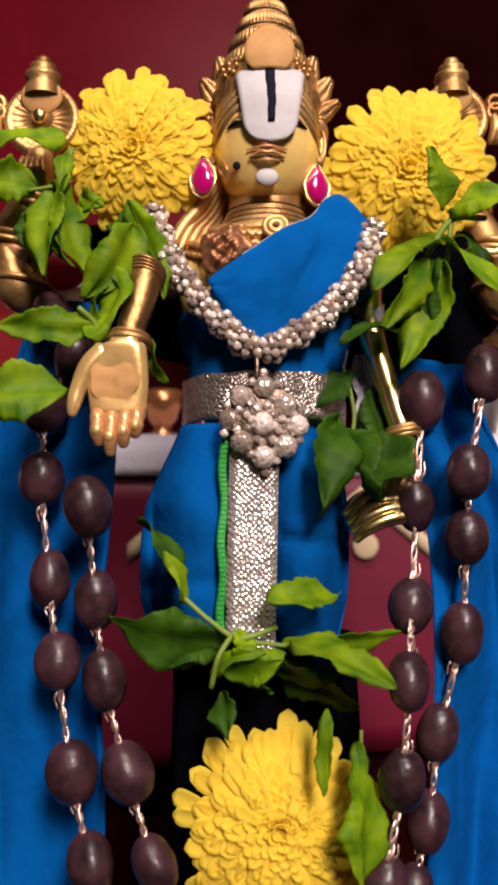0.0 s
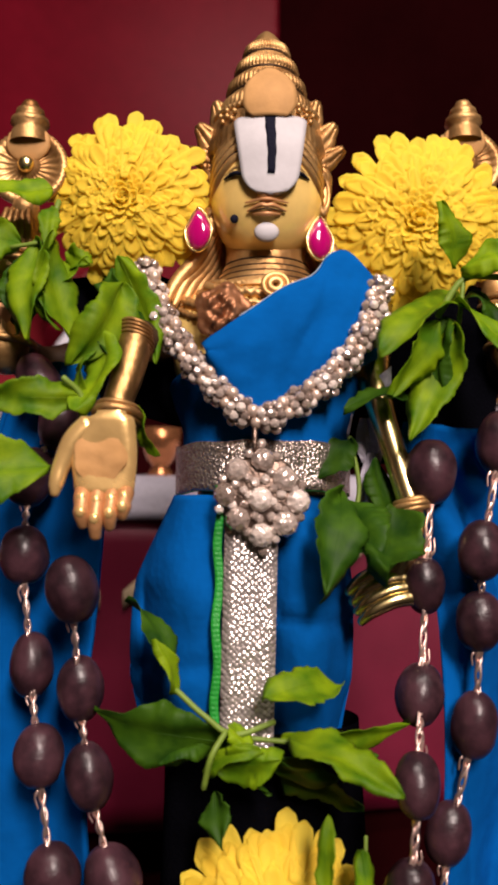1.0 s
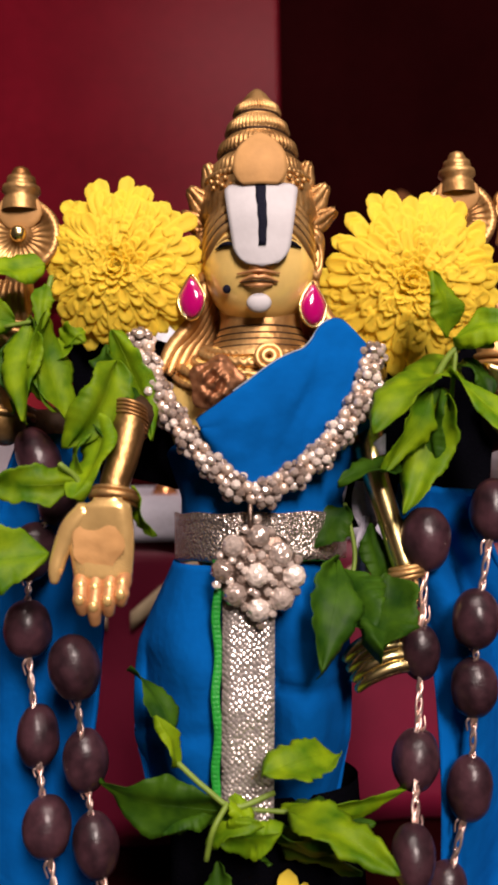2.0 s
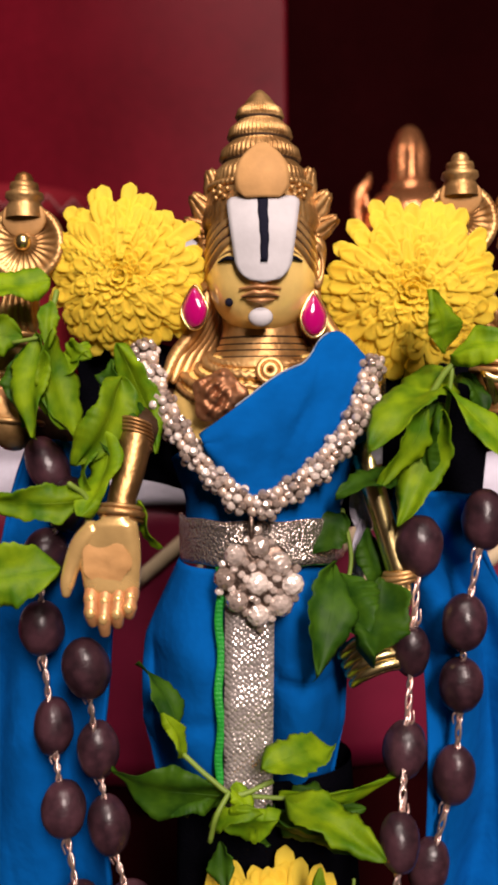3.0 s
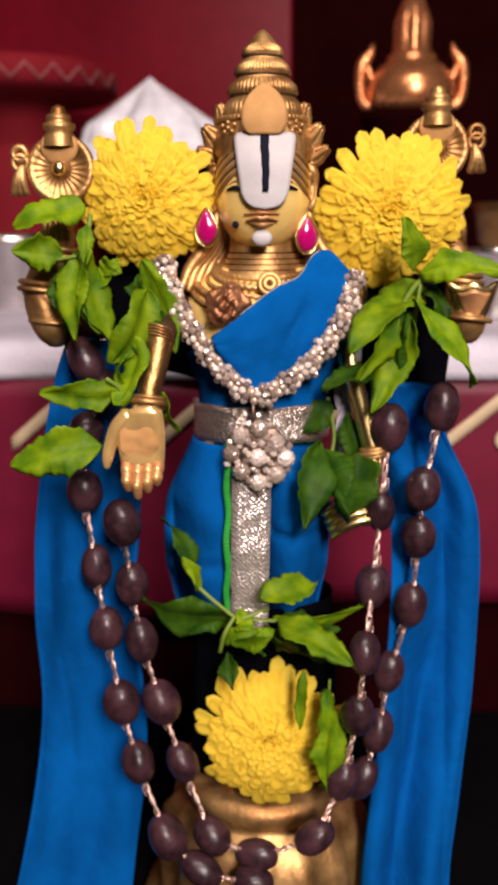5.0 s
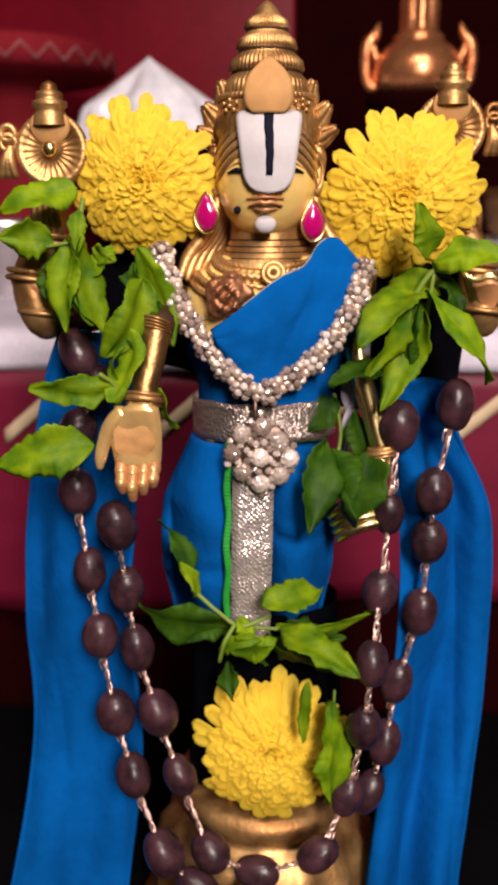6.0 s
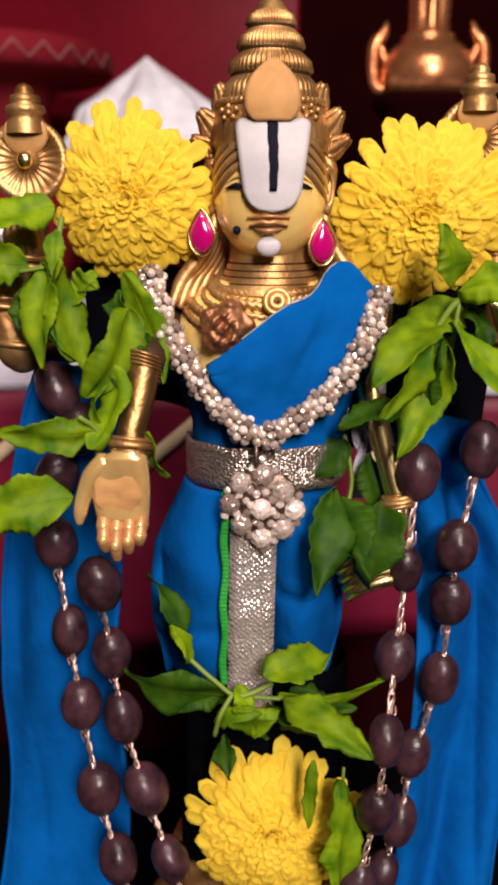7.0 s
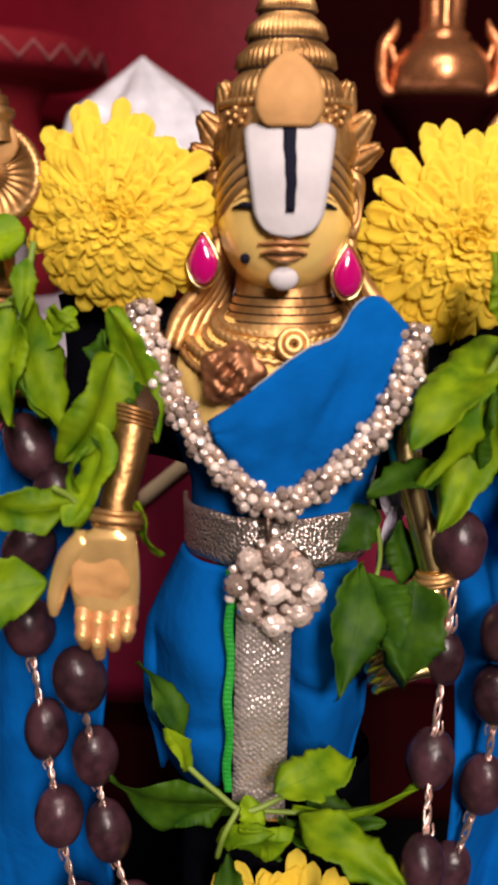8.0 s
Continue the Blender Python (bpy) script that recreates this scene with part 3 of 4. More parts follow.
# collars on the neck and chest, the medallion and its petals
for back, low, t in ((30.85, 29.75, 0.13), (30.7, 29.35, 0.17), (30.6, 29.0, 0.10), (30.5, 28.55, 0.17), (30.3, 28.1, 0.12)):
    def collar(u, v):
        a, b = 2 * math.pi * u, 2 * math.pi * v
        rr = t * (1 + 0.28 * math.cos(64 * a + 2 * b))
        z = low + (back - low) * (0.5 + 0.5 * math.sin(a)) ** (0.7 if low < 29.5 else 1.1)
        w, d = torso(z)
        if z > 30.2:
            w, d = max(w, 1.6), max(d, 1.6)
        return (SX + (w + 0.03 + rr * math.cos(b)) * math.cos(a), SY + (d + 0.03 + rr * math.cos(b)) * math.sin(a), z + rr * math.sin(b))
    statue.add(*surface(290, 7, collar, loop_u=True, loop_v=True))
for r, t in ((0.40, 0.10), (0.20, 0.13)):
    statue.add(*ring((0.95, 28.75, 29.55), r, t, facing((0, -1, 0.3)), 20, 7))
MED = Vector((-0.76, 28.55, 28.66))


def medallion(u, v):
    """A worn cast figure, only its lumps left."""
    a = 2 * math.pi * v
    r = 0.92 * u * (1 + 0.10 * math.sin(5 * a + 1))
    x, z = r * math.cos(a), r * math.sin(a)
    lump = 0.08 * math.cos(9 * x + 1.0) * math.cos(11 * z + 0.6) + 0.18 * noise.noise(Vector((x * 4.5, z * 4.5, 4))) + 0.06 * math.cos(14 * r)
    return MED + Vector((x, -0.22 + 0.45 * u ** 3 - lump * (1 - 0.5 * u), z))


statue.add(*surface(36, 64, medallion, loop_v=True), 4)

# front arms
WRIST = Vector((-3.80, 26.75, 25.10))
ELBOW = Vector((-3.42, 27.60, 27.45))
# upper arm coloured near-black, for the shade it lies in
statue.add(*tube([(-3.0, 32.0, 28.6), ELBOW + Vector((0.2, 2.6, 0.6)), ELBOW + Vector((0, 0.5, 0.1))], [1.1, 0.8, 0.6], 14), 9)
statue.add(*tube([ELBOW + Vector((0, 0.1, 0.5)), ELBOW + Vector((0, 0, 0.3)), ELBOW, (ELBOW + WRIST) / 2, WRIST + Vector((0, 0.1, 0.4)), WRIST, WRIST + Vector((-0.05, -0.2, -0.4))], [0.2, 0.44, 0.54, 0.50, 0.46, 0.50, 0.56], 16), 10)
for dz, r, t in ((0.14, 0.62, 0.08), (-0.06, 0.66, 0.14), (-0.26, 0.64, 0.08)):
    statue.add(*ring(WRIST + Vector((0, 0, dz)), r, t, facing((0.1, 0.3, 1)), 28, 7))
for k in range(7):
    statue.add(*ring(ELBOW + Vector((0.02, 0.05, 0.45 - 0.13 * k)), 0.54 - 0.02 * abs(k - 3), 0.06, facing((0.3, 0.35, 1)), 24, 6))
PALM = Vector((-4.05, 26.05, 23.75))
PALM_EDGES = [(1.35, -0.42, 0.80), (0.95, -0.62, 0.90), (0.45, -0.98, 0.95), (0.0, -1.02, 0.96), (-0.45, -0.92, 0.94), (-0.85, -0.86, 0.90), (-1.2, -0.80, 0.84)]


def palm(u, v):
    """The open palm: hollow in front, with a raised rim along its outer edge."""
    z = 1.35 - 2.55 * u
    left, right = (float(np.interp(-z, [-p[0] for p in PALM_EDGES], [p[k] for p in PALM_EDGES])) for k in (1, 2))
    a = 2 * math.pi * v
    mid, half = (left + right) / 2, (right - left) / 2
    x = mid + half * math.cos(a)
    q = math.cos(a)
    thick = 0.46 * math.sin(a)
    if thick < 0:
        thick *= 0.72 + 0.55 * abs(q) ** 2 * math.sin(math.pi * min(1, 0.1 + 0.9 * u)) - 0.25 * math.exp(-((u - 0.55) / 0.25) ** 2) * (1 - q * q)
    k = 1 if 0.04 < u < 0.96 else 0.7
    return PALM + Vector((x * k + mid * (1 - k), thick * k, z))


statue.add(*surface(26, 36, palm, loop_v=True), 7)


def paste(u, v):
    a = 2 * math.pi * v
    r = u * (0.76 + 0.05 * math.cos(5 * a + 0.3) + 0.03 * math.sin(3 * a))
    x, z = r * math.cos(a), r * math.sin(a) * 0.95
    return PALM + Vector((x - 0.05, -0.30 - 0.16 * (x / 0.8) ** 2 + 0.06 * u ** 3 + 0.03 * noise.noise(Vector((x * 3, z * 3, 2))), z - 0.05))


statue.add(*surface(9, 36, paste, loop_v=True), 8)
for k, (x, xt, length) in enumerate(((-0.58, -0.52, 1.0), (-0.14, -0.16, 1.32), (0.28, 0.24, 1.05), (0.66, 0.60, 0.75))):
    f = [PALM + Vector((x + (xt - x) * t, -0.05 - 0.35 * math.sin(2.4 * t), -0.98 - length * t)) for t in (0, 0.22, 0.42, 0.6, 0.78, 1.0)]
    statue.add(*tube(f, [0.24, 0.26, 0.22, 0.25, 0.21, 0.16], 10, 4), 3)
    for t in (1, 3):
        statue.add(*ball(f[t] + Vector((0, -0.2, 0)), (0.15, 0.08, 0.17), 6, 8), 7)
statue.add(*tube([PALM + Vector((-0.45, 0.05, 0.95)), PALM + Vector((-0.90, -0.05, 0.45)), PALM + Vector((-1.20, -0.12, -0.25)), PALM + Vector((-1.32, -0.2, -0.75)), PALM + Vector((-1.36, -0.25, -1.1))], [0.36, 0.34, 0.27, 0.23, 0.13], 10, 5), 7)
# the other arm hangs down, its hand on the hip
A = [Vector(p) for p in ((4.2, 31.3, 29.2), (4.36, 30.00, 26.29), (4.89, 29.60, 24.17), (5.40, 29.30, 22.35))]
statue.add(*tube(A, [0.95, 0.52, 0.42, 0.42], 16), 5)
for k, r in ((-0.08, 0.56), (0.06, 0.60), (0.2, 0.54)):
    statue.add(*ring(A[3] + Vector((0, 0, k)), r, 0.11, facing((-0.2, 0.1, 1)), 24, 7))
HAND = Vector((3.89, 29.20, 19.78))
statue.add(*tube([A[3], A[3] + Vector((-0.2, -0.2, -0.9)), HAND + Vector((0.9, 0.3, 0.2))], [0.42, 0.52, 0.6], 14), 5)
for k in range(4):
    o = Vector((0.55 + 0.12 * k, -0.1 - 0.1 * k, 0.55 - 0.3 * k))
    statue.add(*tube([HAND + o + Vector((0.7, 0.15, 0.05)), HAND + o, HAND + o + Vector((-0.75, 0.0, -0.35)), HAND + o + Vector((-1.15, 0.1, -0.75))], [0.26, 0.27, 0.24, 0.14], 10, 5), 5)
# back arms with discus and conch
for pts, rad in (
    ([(-3.6, 31.6, 28.6), (-7.23, 31.00, 27.19), (-8.28, 30.20, 27.62), (-8.70, 30.00, 29.24), (-7.80, 30.00, 31.31), (-7.61, 30.00, 32.71)], [1.0, 0.9, 0.95, 0.75, 0.6, 0.45]),
    ([(4.6, 31.8, 28.6), (8.58, 31.60, 26.71), (9.44, 31.20, 27.62), (9.25, 31.80, 29.40), (8.80, 32.50, 31.32), (8.35, 32.50, 32.95)], [1.0, 0.9, 0.95, 0.75, 0.6, 0.45])):
    pts = [Vector(p) for p in pts]
    # the shade on this upper arm is put into its dark colour
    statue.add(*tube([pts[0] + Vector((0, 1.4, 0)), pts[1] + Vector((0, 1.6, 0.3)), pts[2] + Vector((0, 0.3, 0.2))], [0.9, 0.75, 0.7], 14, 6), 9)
    statue.add(*tube([pts[2] + Vector((0, 0.7, -0.5))] + pts[2:], [0.2, 0.85, 0.75, 0.6, 0.45], 16, 6))
    for i, k, r in ((3, 0.0, 0.92), (3, 0.3, 0.85), (4, -0.7, 0.72), (4, -0.4, 0.7), (2, 0.25, 1.02)):
        statue.add(*ring(Vector(pts[i]) + Vector((0, 0, k)), r, 0.12, facing((0.1, 0.1, 1)), 22, 7))
    for k in range(5):
        f = Vector(pts[4])
        statue.add(*tube([f + Vector((-0.5 + 0.25 * k, -0.45, -0.3)), f + Vector((-0.45 + 0.22 * k, -0.6, 0.4)), f + Vector((-0.36 + 0.18 * k, -0.35, 1.1))], [0.16, 0.17, 0.1], 8, 4))
    elbow = pts[2] + Vector((0.1 if pts[2].x > 0 else -0.15, -0.75, 0.85))
    for size, front, slot in ((1.0, 0.0, 5), (0.62, -0.12, 3)):
        def plate(u, v):
            w = size * (1.02 * u ** 0.7 + 0.06)
            x = (v - 0.5) * 2 * w
            return elbow + Vector((x, front + 0.32 * x * x + 0.25 * (1 - u), 0.15 + size * (2.0 * u - 1.25) + 0.12 * size * math.cos(x * 6) * u))
        statue.add(*slab(10, 12, plate, 0.2), slot)


def emblem(c, mirror):
    """The discus or the conch, a ribbed round with a knob, a stepped finial and a flame tail at the side."""
    c = Vector(c)
    face = facing((0, -1, 0.1))

    def disc(u, v):
        a = 2 * math.pi * v
        prof = [(0.01, 0.25), (0.3, 0.25), (0.42, 0.1), (0.5, 0.04), (1.05, 0.02), (1.15, 0.14), (1.38, 0.12), (1.42, -0.1), (1.3, -0.3), (0.01, -0.35)]
        r, h = prof[round(u * 9)]
        k = 0.05 * math.cos(24 * a) if 0.45 < r < 1.1 else 0.02 * math.cos(48 * a)
        return c + face @ Vector((r * math.cos(a), r * math.sin(a), h + k))
    statue.add(*surface(10, 96, disc, loop_v=True))
    statue.add(*ball(c + Vector((0, -0.3, 0)), (0.3, 0.25, 0.3)), 5)
    statue.add(*ball(c + Vector((0, -0.08, 0.85)), (0.80, 0.18, 0.70)), 8)
    statue.add(*lathe(c + Vector((0, 0.1, 1.42)), [(0.70, -0.55), (0.64, -0.15), (0.54, 0.04), (0.68, 0.16), (0.65, 0.34), (0.46, 0.42), (0.52, 0.5), (0.48, 0.68), (0.30, 0.75), (0.33, 0.84), (0.24, 1.0), (0.01, 1.1)], 24))
    for dz, w in ((0.0, 0.3), (0.35, 0.28)):
        statue.add(*ring(c + Vector((mirror * 1.68, 0, dz + 0.25)), w, 0.13, facing((0, -1, 0)), 14, 7))
    for k in (-1, 0, 1):
        statue.add(*tube([c + Vector((mirror * 1.6, 0, 0.1)), c + Vector((mirror * (1.72 + 0.1 * k), -0.1, -0.4)), c + Vector((mirror * (1.75 + 0.28 * k), 0, -1.0))], [0.16, 0.2, 0.15], 8, 4))


emblem((-7.69, 30.40, 34.16), -1)
emblem((7.98, 32.20, 35.0), 1)
solo("statue", statue, [BRASS, WHITE_PAINT, BLACK_PAINT, SANDAL, PINK_CLAY, BRIGHT_BRASS, FACE_BRASS, PALM_BRASS, PASTE, GROOVE_AND_SHADE, OLD_BRASS], (SX, 31.4, -2.5), "standing four-armed brass statue with tall crown and white brow mark", "statue")

# ---- clothes ----
def upper_cloth(u, v):
    a = math.pi * (1.02 + 0.96 * u)
    z = 23.2 + v * (3.1 + 0.9 * math.sin(math.pi * u))
    w, d = torso(z)
    o = 0.32 + 0.05 * noise.noise(Vector((u * 6, v * 3, 1)))
    return (SX + (w + o) * math.cos(a), SY + (d + o) * math.sin(a), z)


upper = Shape().add(*slab(48, 12, upper_cloth, 0.12))
solo("chest_cloth", upper, BLUE, (SX, SY, 23.2), "blue felt cloth wrapped round the trunk of the statue", "cloth")
EDGE_TOP = smooth_path([(-1.36, 28.10, 27.40), (-0.38, 28.20, 28.19), (1.22, 28.50, 29.37), (2.12, 28.70, 29.79), (2.73, 29.20, 30.62), (3.35, 29.40, 30.81), (4.10, 29.60, 30.06), (4.43, 30.20, 29.24)], 6)
EDGE_LOW = smooth_path([(-1.10, 28.10, 26.89), (-0.40, 28.30, 25.72), (0.22, 28.40, 25.11), (1.05, 28.50, 25.15), (2.08, 28.70, 25.82), (3.12, 29.00, 26.62), (4.18, 29.50, 27.22), (4.66, 30.30, 27.97)], 6)


def sash(u, v):
    k = u * (len(EDGE_TOP) - 1)
    i = min(int(k), len(EDGE_TOP) - 2)
    f = k - i
    a = EDGE_TOP[i] * (1 - f) + EDGE_TOP[i + 1] * f
    b = EDGE_LOW[i] * (1 - f) + EDGE_LOW[i + 1] * f
    p = a * (1 - v) + b * v
    bulge = 0.28 * math.sin(math.pi * v) + 0.22 * noise.noise(Vector((u * 4, v * 2.5, 3))) + 0.10 * noise.noise(Vector((u * 11, v * 5, 5)))
    return (p[0], p[1] - bulge, p[2])


sash_thing = thing("blue_sash", (1.5, 28.8, 25.5), "bright blue felt sash laid over one shoulder", "sash")
part("cloth", Shape().add(*slab(44, 16, sash, 0.22)), BLUE, sash_thing)
part("cut_edge", Shape().add(*tube([Vector(sash(0.16 + 0.46 * k / 20, 0.0)) + Vector((0, -0.02, 0.05 + 0.03 * noise.noise(Vector((k * 1.3, 0, 2))))) for k in range(21)], 0.028, 6, 2)), PALE_THREAD, sash_thing, "pale frayed cut edge")


def skirt(u, v):
    a = math.pi * (0.92 + 1.16 * u)
    z = 22.7 - 8.6 * v
    w = 2.7 + 0.9 * math.sin(min(1.0, v * 1.9) * math.pi / 2) - 1.6 * max(0.0, v - 0.72)
    x, y = w * math.cos(a), 2.35 * math.sin(a)
    if y < 0:
        k = min(1, v * 2.4)
        thigh = 0.3 + 2.35 * math.cos(min(1.0, abs(abs(x - 0.1) - 1.55) / 1.75) * math.pi / 2)
        y = (1 - k) * y - k * thigh * min(1.0, -3.0 * math.sin(a))
        y += 1.3 * max(0.0, v - 0.62) ** 2 / 0.14
    fold = 0.10 * math.sin(z * 1.9 + x * 0.9) * (0.3 + 0.7 * v) + 0.2 * noise.noise(Vector((x * 0.7, z * 0.5, 7)))
    if x > 0.8 and y < 0:
        fold += 0.3 * math.exp(-((z - 18.9 + 0.12 * x) / 0.22) ** 2)
    if x < -1.0 and y < 0:
        fold += 0.18 * math.exp(-((z - 17.6 - 0.2 * x) / 0.3) ** 2)
    return (SX - 0.4 + x * (1 + 0.16 * min(1, v * 3) if x < 0 else 1.0 - 0.12 * v), SY + y + fold, z)


solo("waist_cloth", Shape().add(*slab(80, 40, skirt, 0.14)), BLUE, (SX, SY, 14.1), "blue felt cloth wrapped round hips and legs", "cloth")


# added black sleeve that gives the dark shade below the blue cloth
def leg_shade(u, v):
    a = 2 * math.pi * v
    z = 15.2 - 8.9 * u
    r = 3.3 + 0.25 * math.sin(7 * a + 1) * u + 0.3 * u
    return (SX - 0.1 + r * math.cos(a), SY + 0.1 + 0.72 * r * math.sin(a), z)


solo("leg_shade", Shape().add(*surface(20, 60, leg_shade, loop_v=True)), SHADE_BLACK, (SX, SY, 6.3), "black sleeve standing in for shade round the legs, below the blue cloth", "cloth")


# an added black sheet: the shade behind a shoulder, built as a surface
def shoulder_shade(left, right, high, low):
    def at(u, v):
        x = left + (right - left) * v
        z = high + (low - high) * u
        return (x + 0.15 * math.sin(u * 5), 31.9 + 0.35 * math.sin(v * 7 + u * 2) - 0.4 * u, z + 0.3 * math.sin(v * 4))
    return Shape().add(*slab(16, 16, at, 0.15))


solo("shoulder_shade", shoulder_shade(-6.4, -2.2, 30.6, 25.4), SHADE_BLACK, (-4.3, 31.8, 25.4), "black sheet standing in for shade behind the discus arm", "cloth")
solo("shoulder_shade", shoulder_shade(3.4, 8.9, 30.4, 23.6), SHADE_BLACK, (6.0, 31.8, 24.6), "black sheet standing in for shade behind the conch arm", "cloth")


def belt(u, v):
    a = math.pi * (0.98 + 1.04 * u)
    z = 22.75 + 1.6 * v
    return (SX - 0.1 + 2.98 * math.cos(a), SY + 0.1 + 2.72 * math.sin(a), z - 0.12 * math.sin(a) + 0.03 * math.sin(u * 30))


belt_thing = thing("belt", (SX, SY, 22.7), "silver glitter ribbon tied as a belt", "belt")
part("band", Shape().add(*slab(60, 8, belt, 0.12)), SILVER_RIBBON, belt_thing)
part("green_border", Shape().add(*tube([Vector(belt(k / 40, 0.0)) + Vector((0, -0.01, 0.0)) for k in range(41)], 0.035, 6, 2)), GREEN_TRIM, belt_thing, "dark green woven lower edge")
ribbon = thing("hanging_ribbon", (0.2, 28.2, 14.6), "woven silver ribbon with a green edge, hanging from the belt", "ribbon")


def hanging(u, v):
    z = 22.4 - 7.9 * u
    x = -0.62 + 1.66 * v - 0.02 * (22.4 - z)
    return (x, 28.12 + 0.035 * math.sin(z * 1.3) + 0.015 * math.sin(z * 3.7), z)


part("band", Shape().add(*slab(60, 6, hanging, 0.1)), SILVER_WEAVE, ribbon)


def green_edge(u, v):
    z = 23.0 - 7.6 * u
    x = -0.94 + 0.28 * v - 0.015 * (22.4 - z) + 0.05 * math.sin(z * 2.6)
    return (x, 28.2 + 0.07 * math.sin(z * 1.3) + 0.008 * math.sin(z * 40), z)


part("green_edge", Shape().add(*slab(200, 4, green_edge, 0.12)), GREEN_TRIM, ribbon, "bright green woven edge")


def drape_surface(top, folds, seed):
    """A hanging cloth between two edges, given from the top down as pairs (left, right)."""
    lefts, rights = smooth_path([p[0] for p in top], 8), smooth_path([p[1] for p in top], 8)
    n = len(lefts) - 1

    def at(u, v):
        k = u * n
        i = min(int(k), n - 1)
        f = k - i
        a = lefts[i] * (1 - f) + lefts[i + 1] * f
        b = rights[i] * (1 - f) + rights[i + 1] * f
        p = a * (1 - v) + b * v
        w = folds * (0.35 + 0.65 * u) * (1.0 if u < 0.8 else 1.0 - 2.5 * (u - 0.8))
        y = p[1] + w * math.sin(v * 8.5 + seed + 2.4 * u) + 0.35 * w * (1 - 2 * abs(math.sin(v * 6 + 2 * seed - 4 * u))) + 0.7 * noise.noise(Vector((v * 2, u * 4, seed))) + 0.3 * noise.noise(Vector((v * 5, u * 9, seed)))
        return (p[0], y, p[2])
    return at


def side_drape(edges, folds, seed, outer, at, label):
    d = thing("side_drape", at, label, "drape")
    fn = drape_surface(edges, folds, seed)
    part("cloth", Shape().add(*slab(60, 44, fn, 0.16)), BLUE, d)
    hem = [Vector(fn(k / 40, outer)) + Vector((0, -0.04, 0)) for k in range(41)]
    part("hem", Shape().add(*tube(hem, 0.11, 8, 2)), BLUE, d, "rolled blue hem along the outer edge")


LEFT_DRAPE = [((-7.81, 30.80, 27.22), (-5.24, 30.00, 27.11)), ((-8.90, 31.00, 24.21), (-4.82, 30.00, 24.01)), ((-10.08, 31.20, 18.32), (-4.95, 29.60, 18.96)),
              ((-10.31, 31.20, 13.42), (-5.18, 29.40, 14.91)), ((-10.21, 30.40, 7.79), (-4.84, 29.40, 8.53)), ((-11.04, 28.40, 1.67), (-5.54, 28.60, 2.27)), ((-12.0, 27.0, -2.3), (-6.0, 27.6, -2.3))]
RIGHT_DRAPE = [((5.47, 30.80, 25.26), (8.03, 30.90, 25.03)), ((5.07, 30.20, 23.58), (8.71, 31.00, 22.70)), ((6.23, 29.90, 20.19), (10.27, 31.40, 19.19)),
               ((6.35, 29.60, 15.48), (10.56, 31.40, 14.13)), ((5.97, 29.40, 8.71), (10.11, 30.60, 8.00)), ((5.31, 28.60, 2.53), (9.44, 28.40, 2.16)), ((5.4, 27.6, -2.3), (9.4, 27.0, -2.3))]
side_drape(LEFT_DRAPE, 0.4, 0.4, 0.0, (-9, 30.5, -2.4), "blue felt cloth hanging in folds from the arm of the statue")
side_drape(RIGHT_DRAPE, 0.92, 2.1, 1.0, (8, 30.5, -2.4), "blue felt cloth hanging in deep folds beside the statue")

# ---- jewels ----
def gem_mesh(r):
    """A cut stone: table, crown and a round girdle, front along z."""
    s = Shape()
    prof = [(0.01, 0.82), (0.42, 0.78), (0.8, 0.5), (1.0, 0.1), (0.95, -0.25), (0.01, -0.5)]
    s.add(*lathe((0, 0, 0), [(a * r, b * r) for a, b in prof], 9))
    return s.mesh("gem", [DIAMOND], smooth=False)


def pearl_mesh(r):
    return Shape().add(*ball((0, 0, 0), r, 8, 10)).mesh("pearl", [PEARL])


NECKLACE = smooth_path([(-3.56, 29.90, 30.66), (-2.90, 29.00, 28.88), (-1.95, 28.50, 27.23), (-0.80, 28.10, 25.92), (0.40, 27.90, 25.05), (1.82, 28.10, 25.72), (3.04, 28.40, 26.80), (4.01, 28.90, 28.23), (4.53, 29.80, 30.05)], 24)
necklace = thing("necklace", NECKLACE[len(NECKLACE) // 2], "thick necklace of clustered clear rhinestones and pearls, with a hook", "necklace")
SMALL, PEARL_BEAD, BROOCH_GEM = gem_mesh(0.165), pearl_mesh(0.21), gem_mesh(0.40)
length = [0.0]
for a, b in zip(NECKLACE, NECKLACE[1:]):
    length.append(length[-1] + float(np.linalg.norm(b - a)))
total = length[-1]


def along(s):
    p = np.array([np.interp(s, length, [q[k] for q in NECKLACE]) for k in range(3)])
    q = np.array([np.interp(min(s + 0.1, total), length, [q[k] for q in NECKLACE]) for k in range(3)]) - np.array([np.interp(max(s - 0.1, 0), length, [q[k] for q in NECKLACE]) for k in range(3)])
    return Vector(p), Vector(q).normalized()


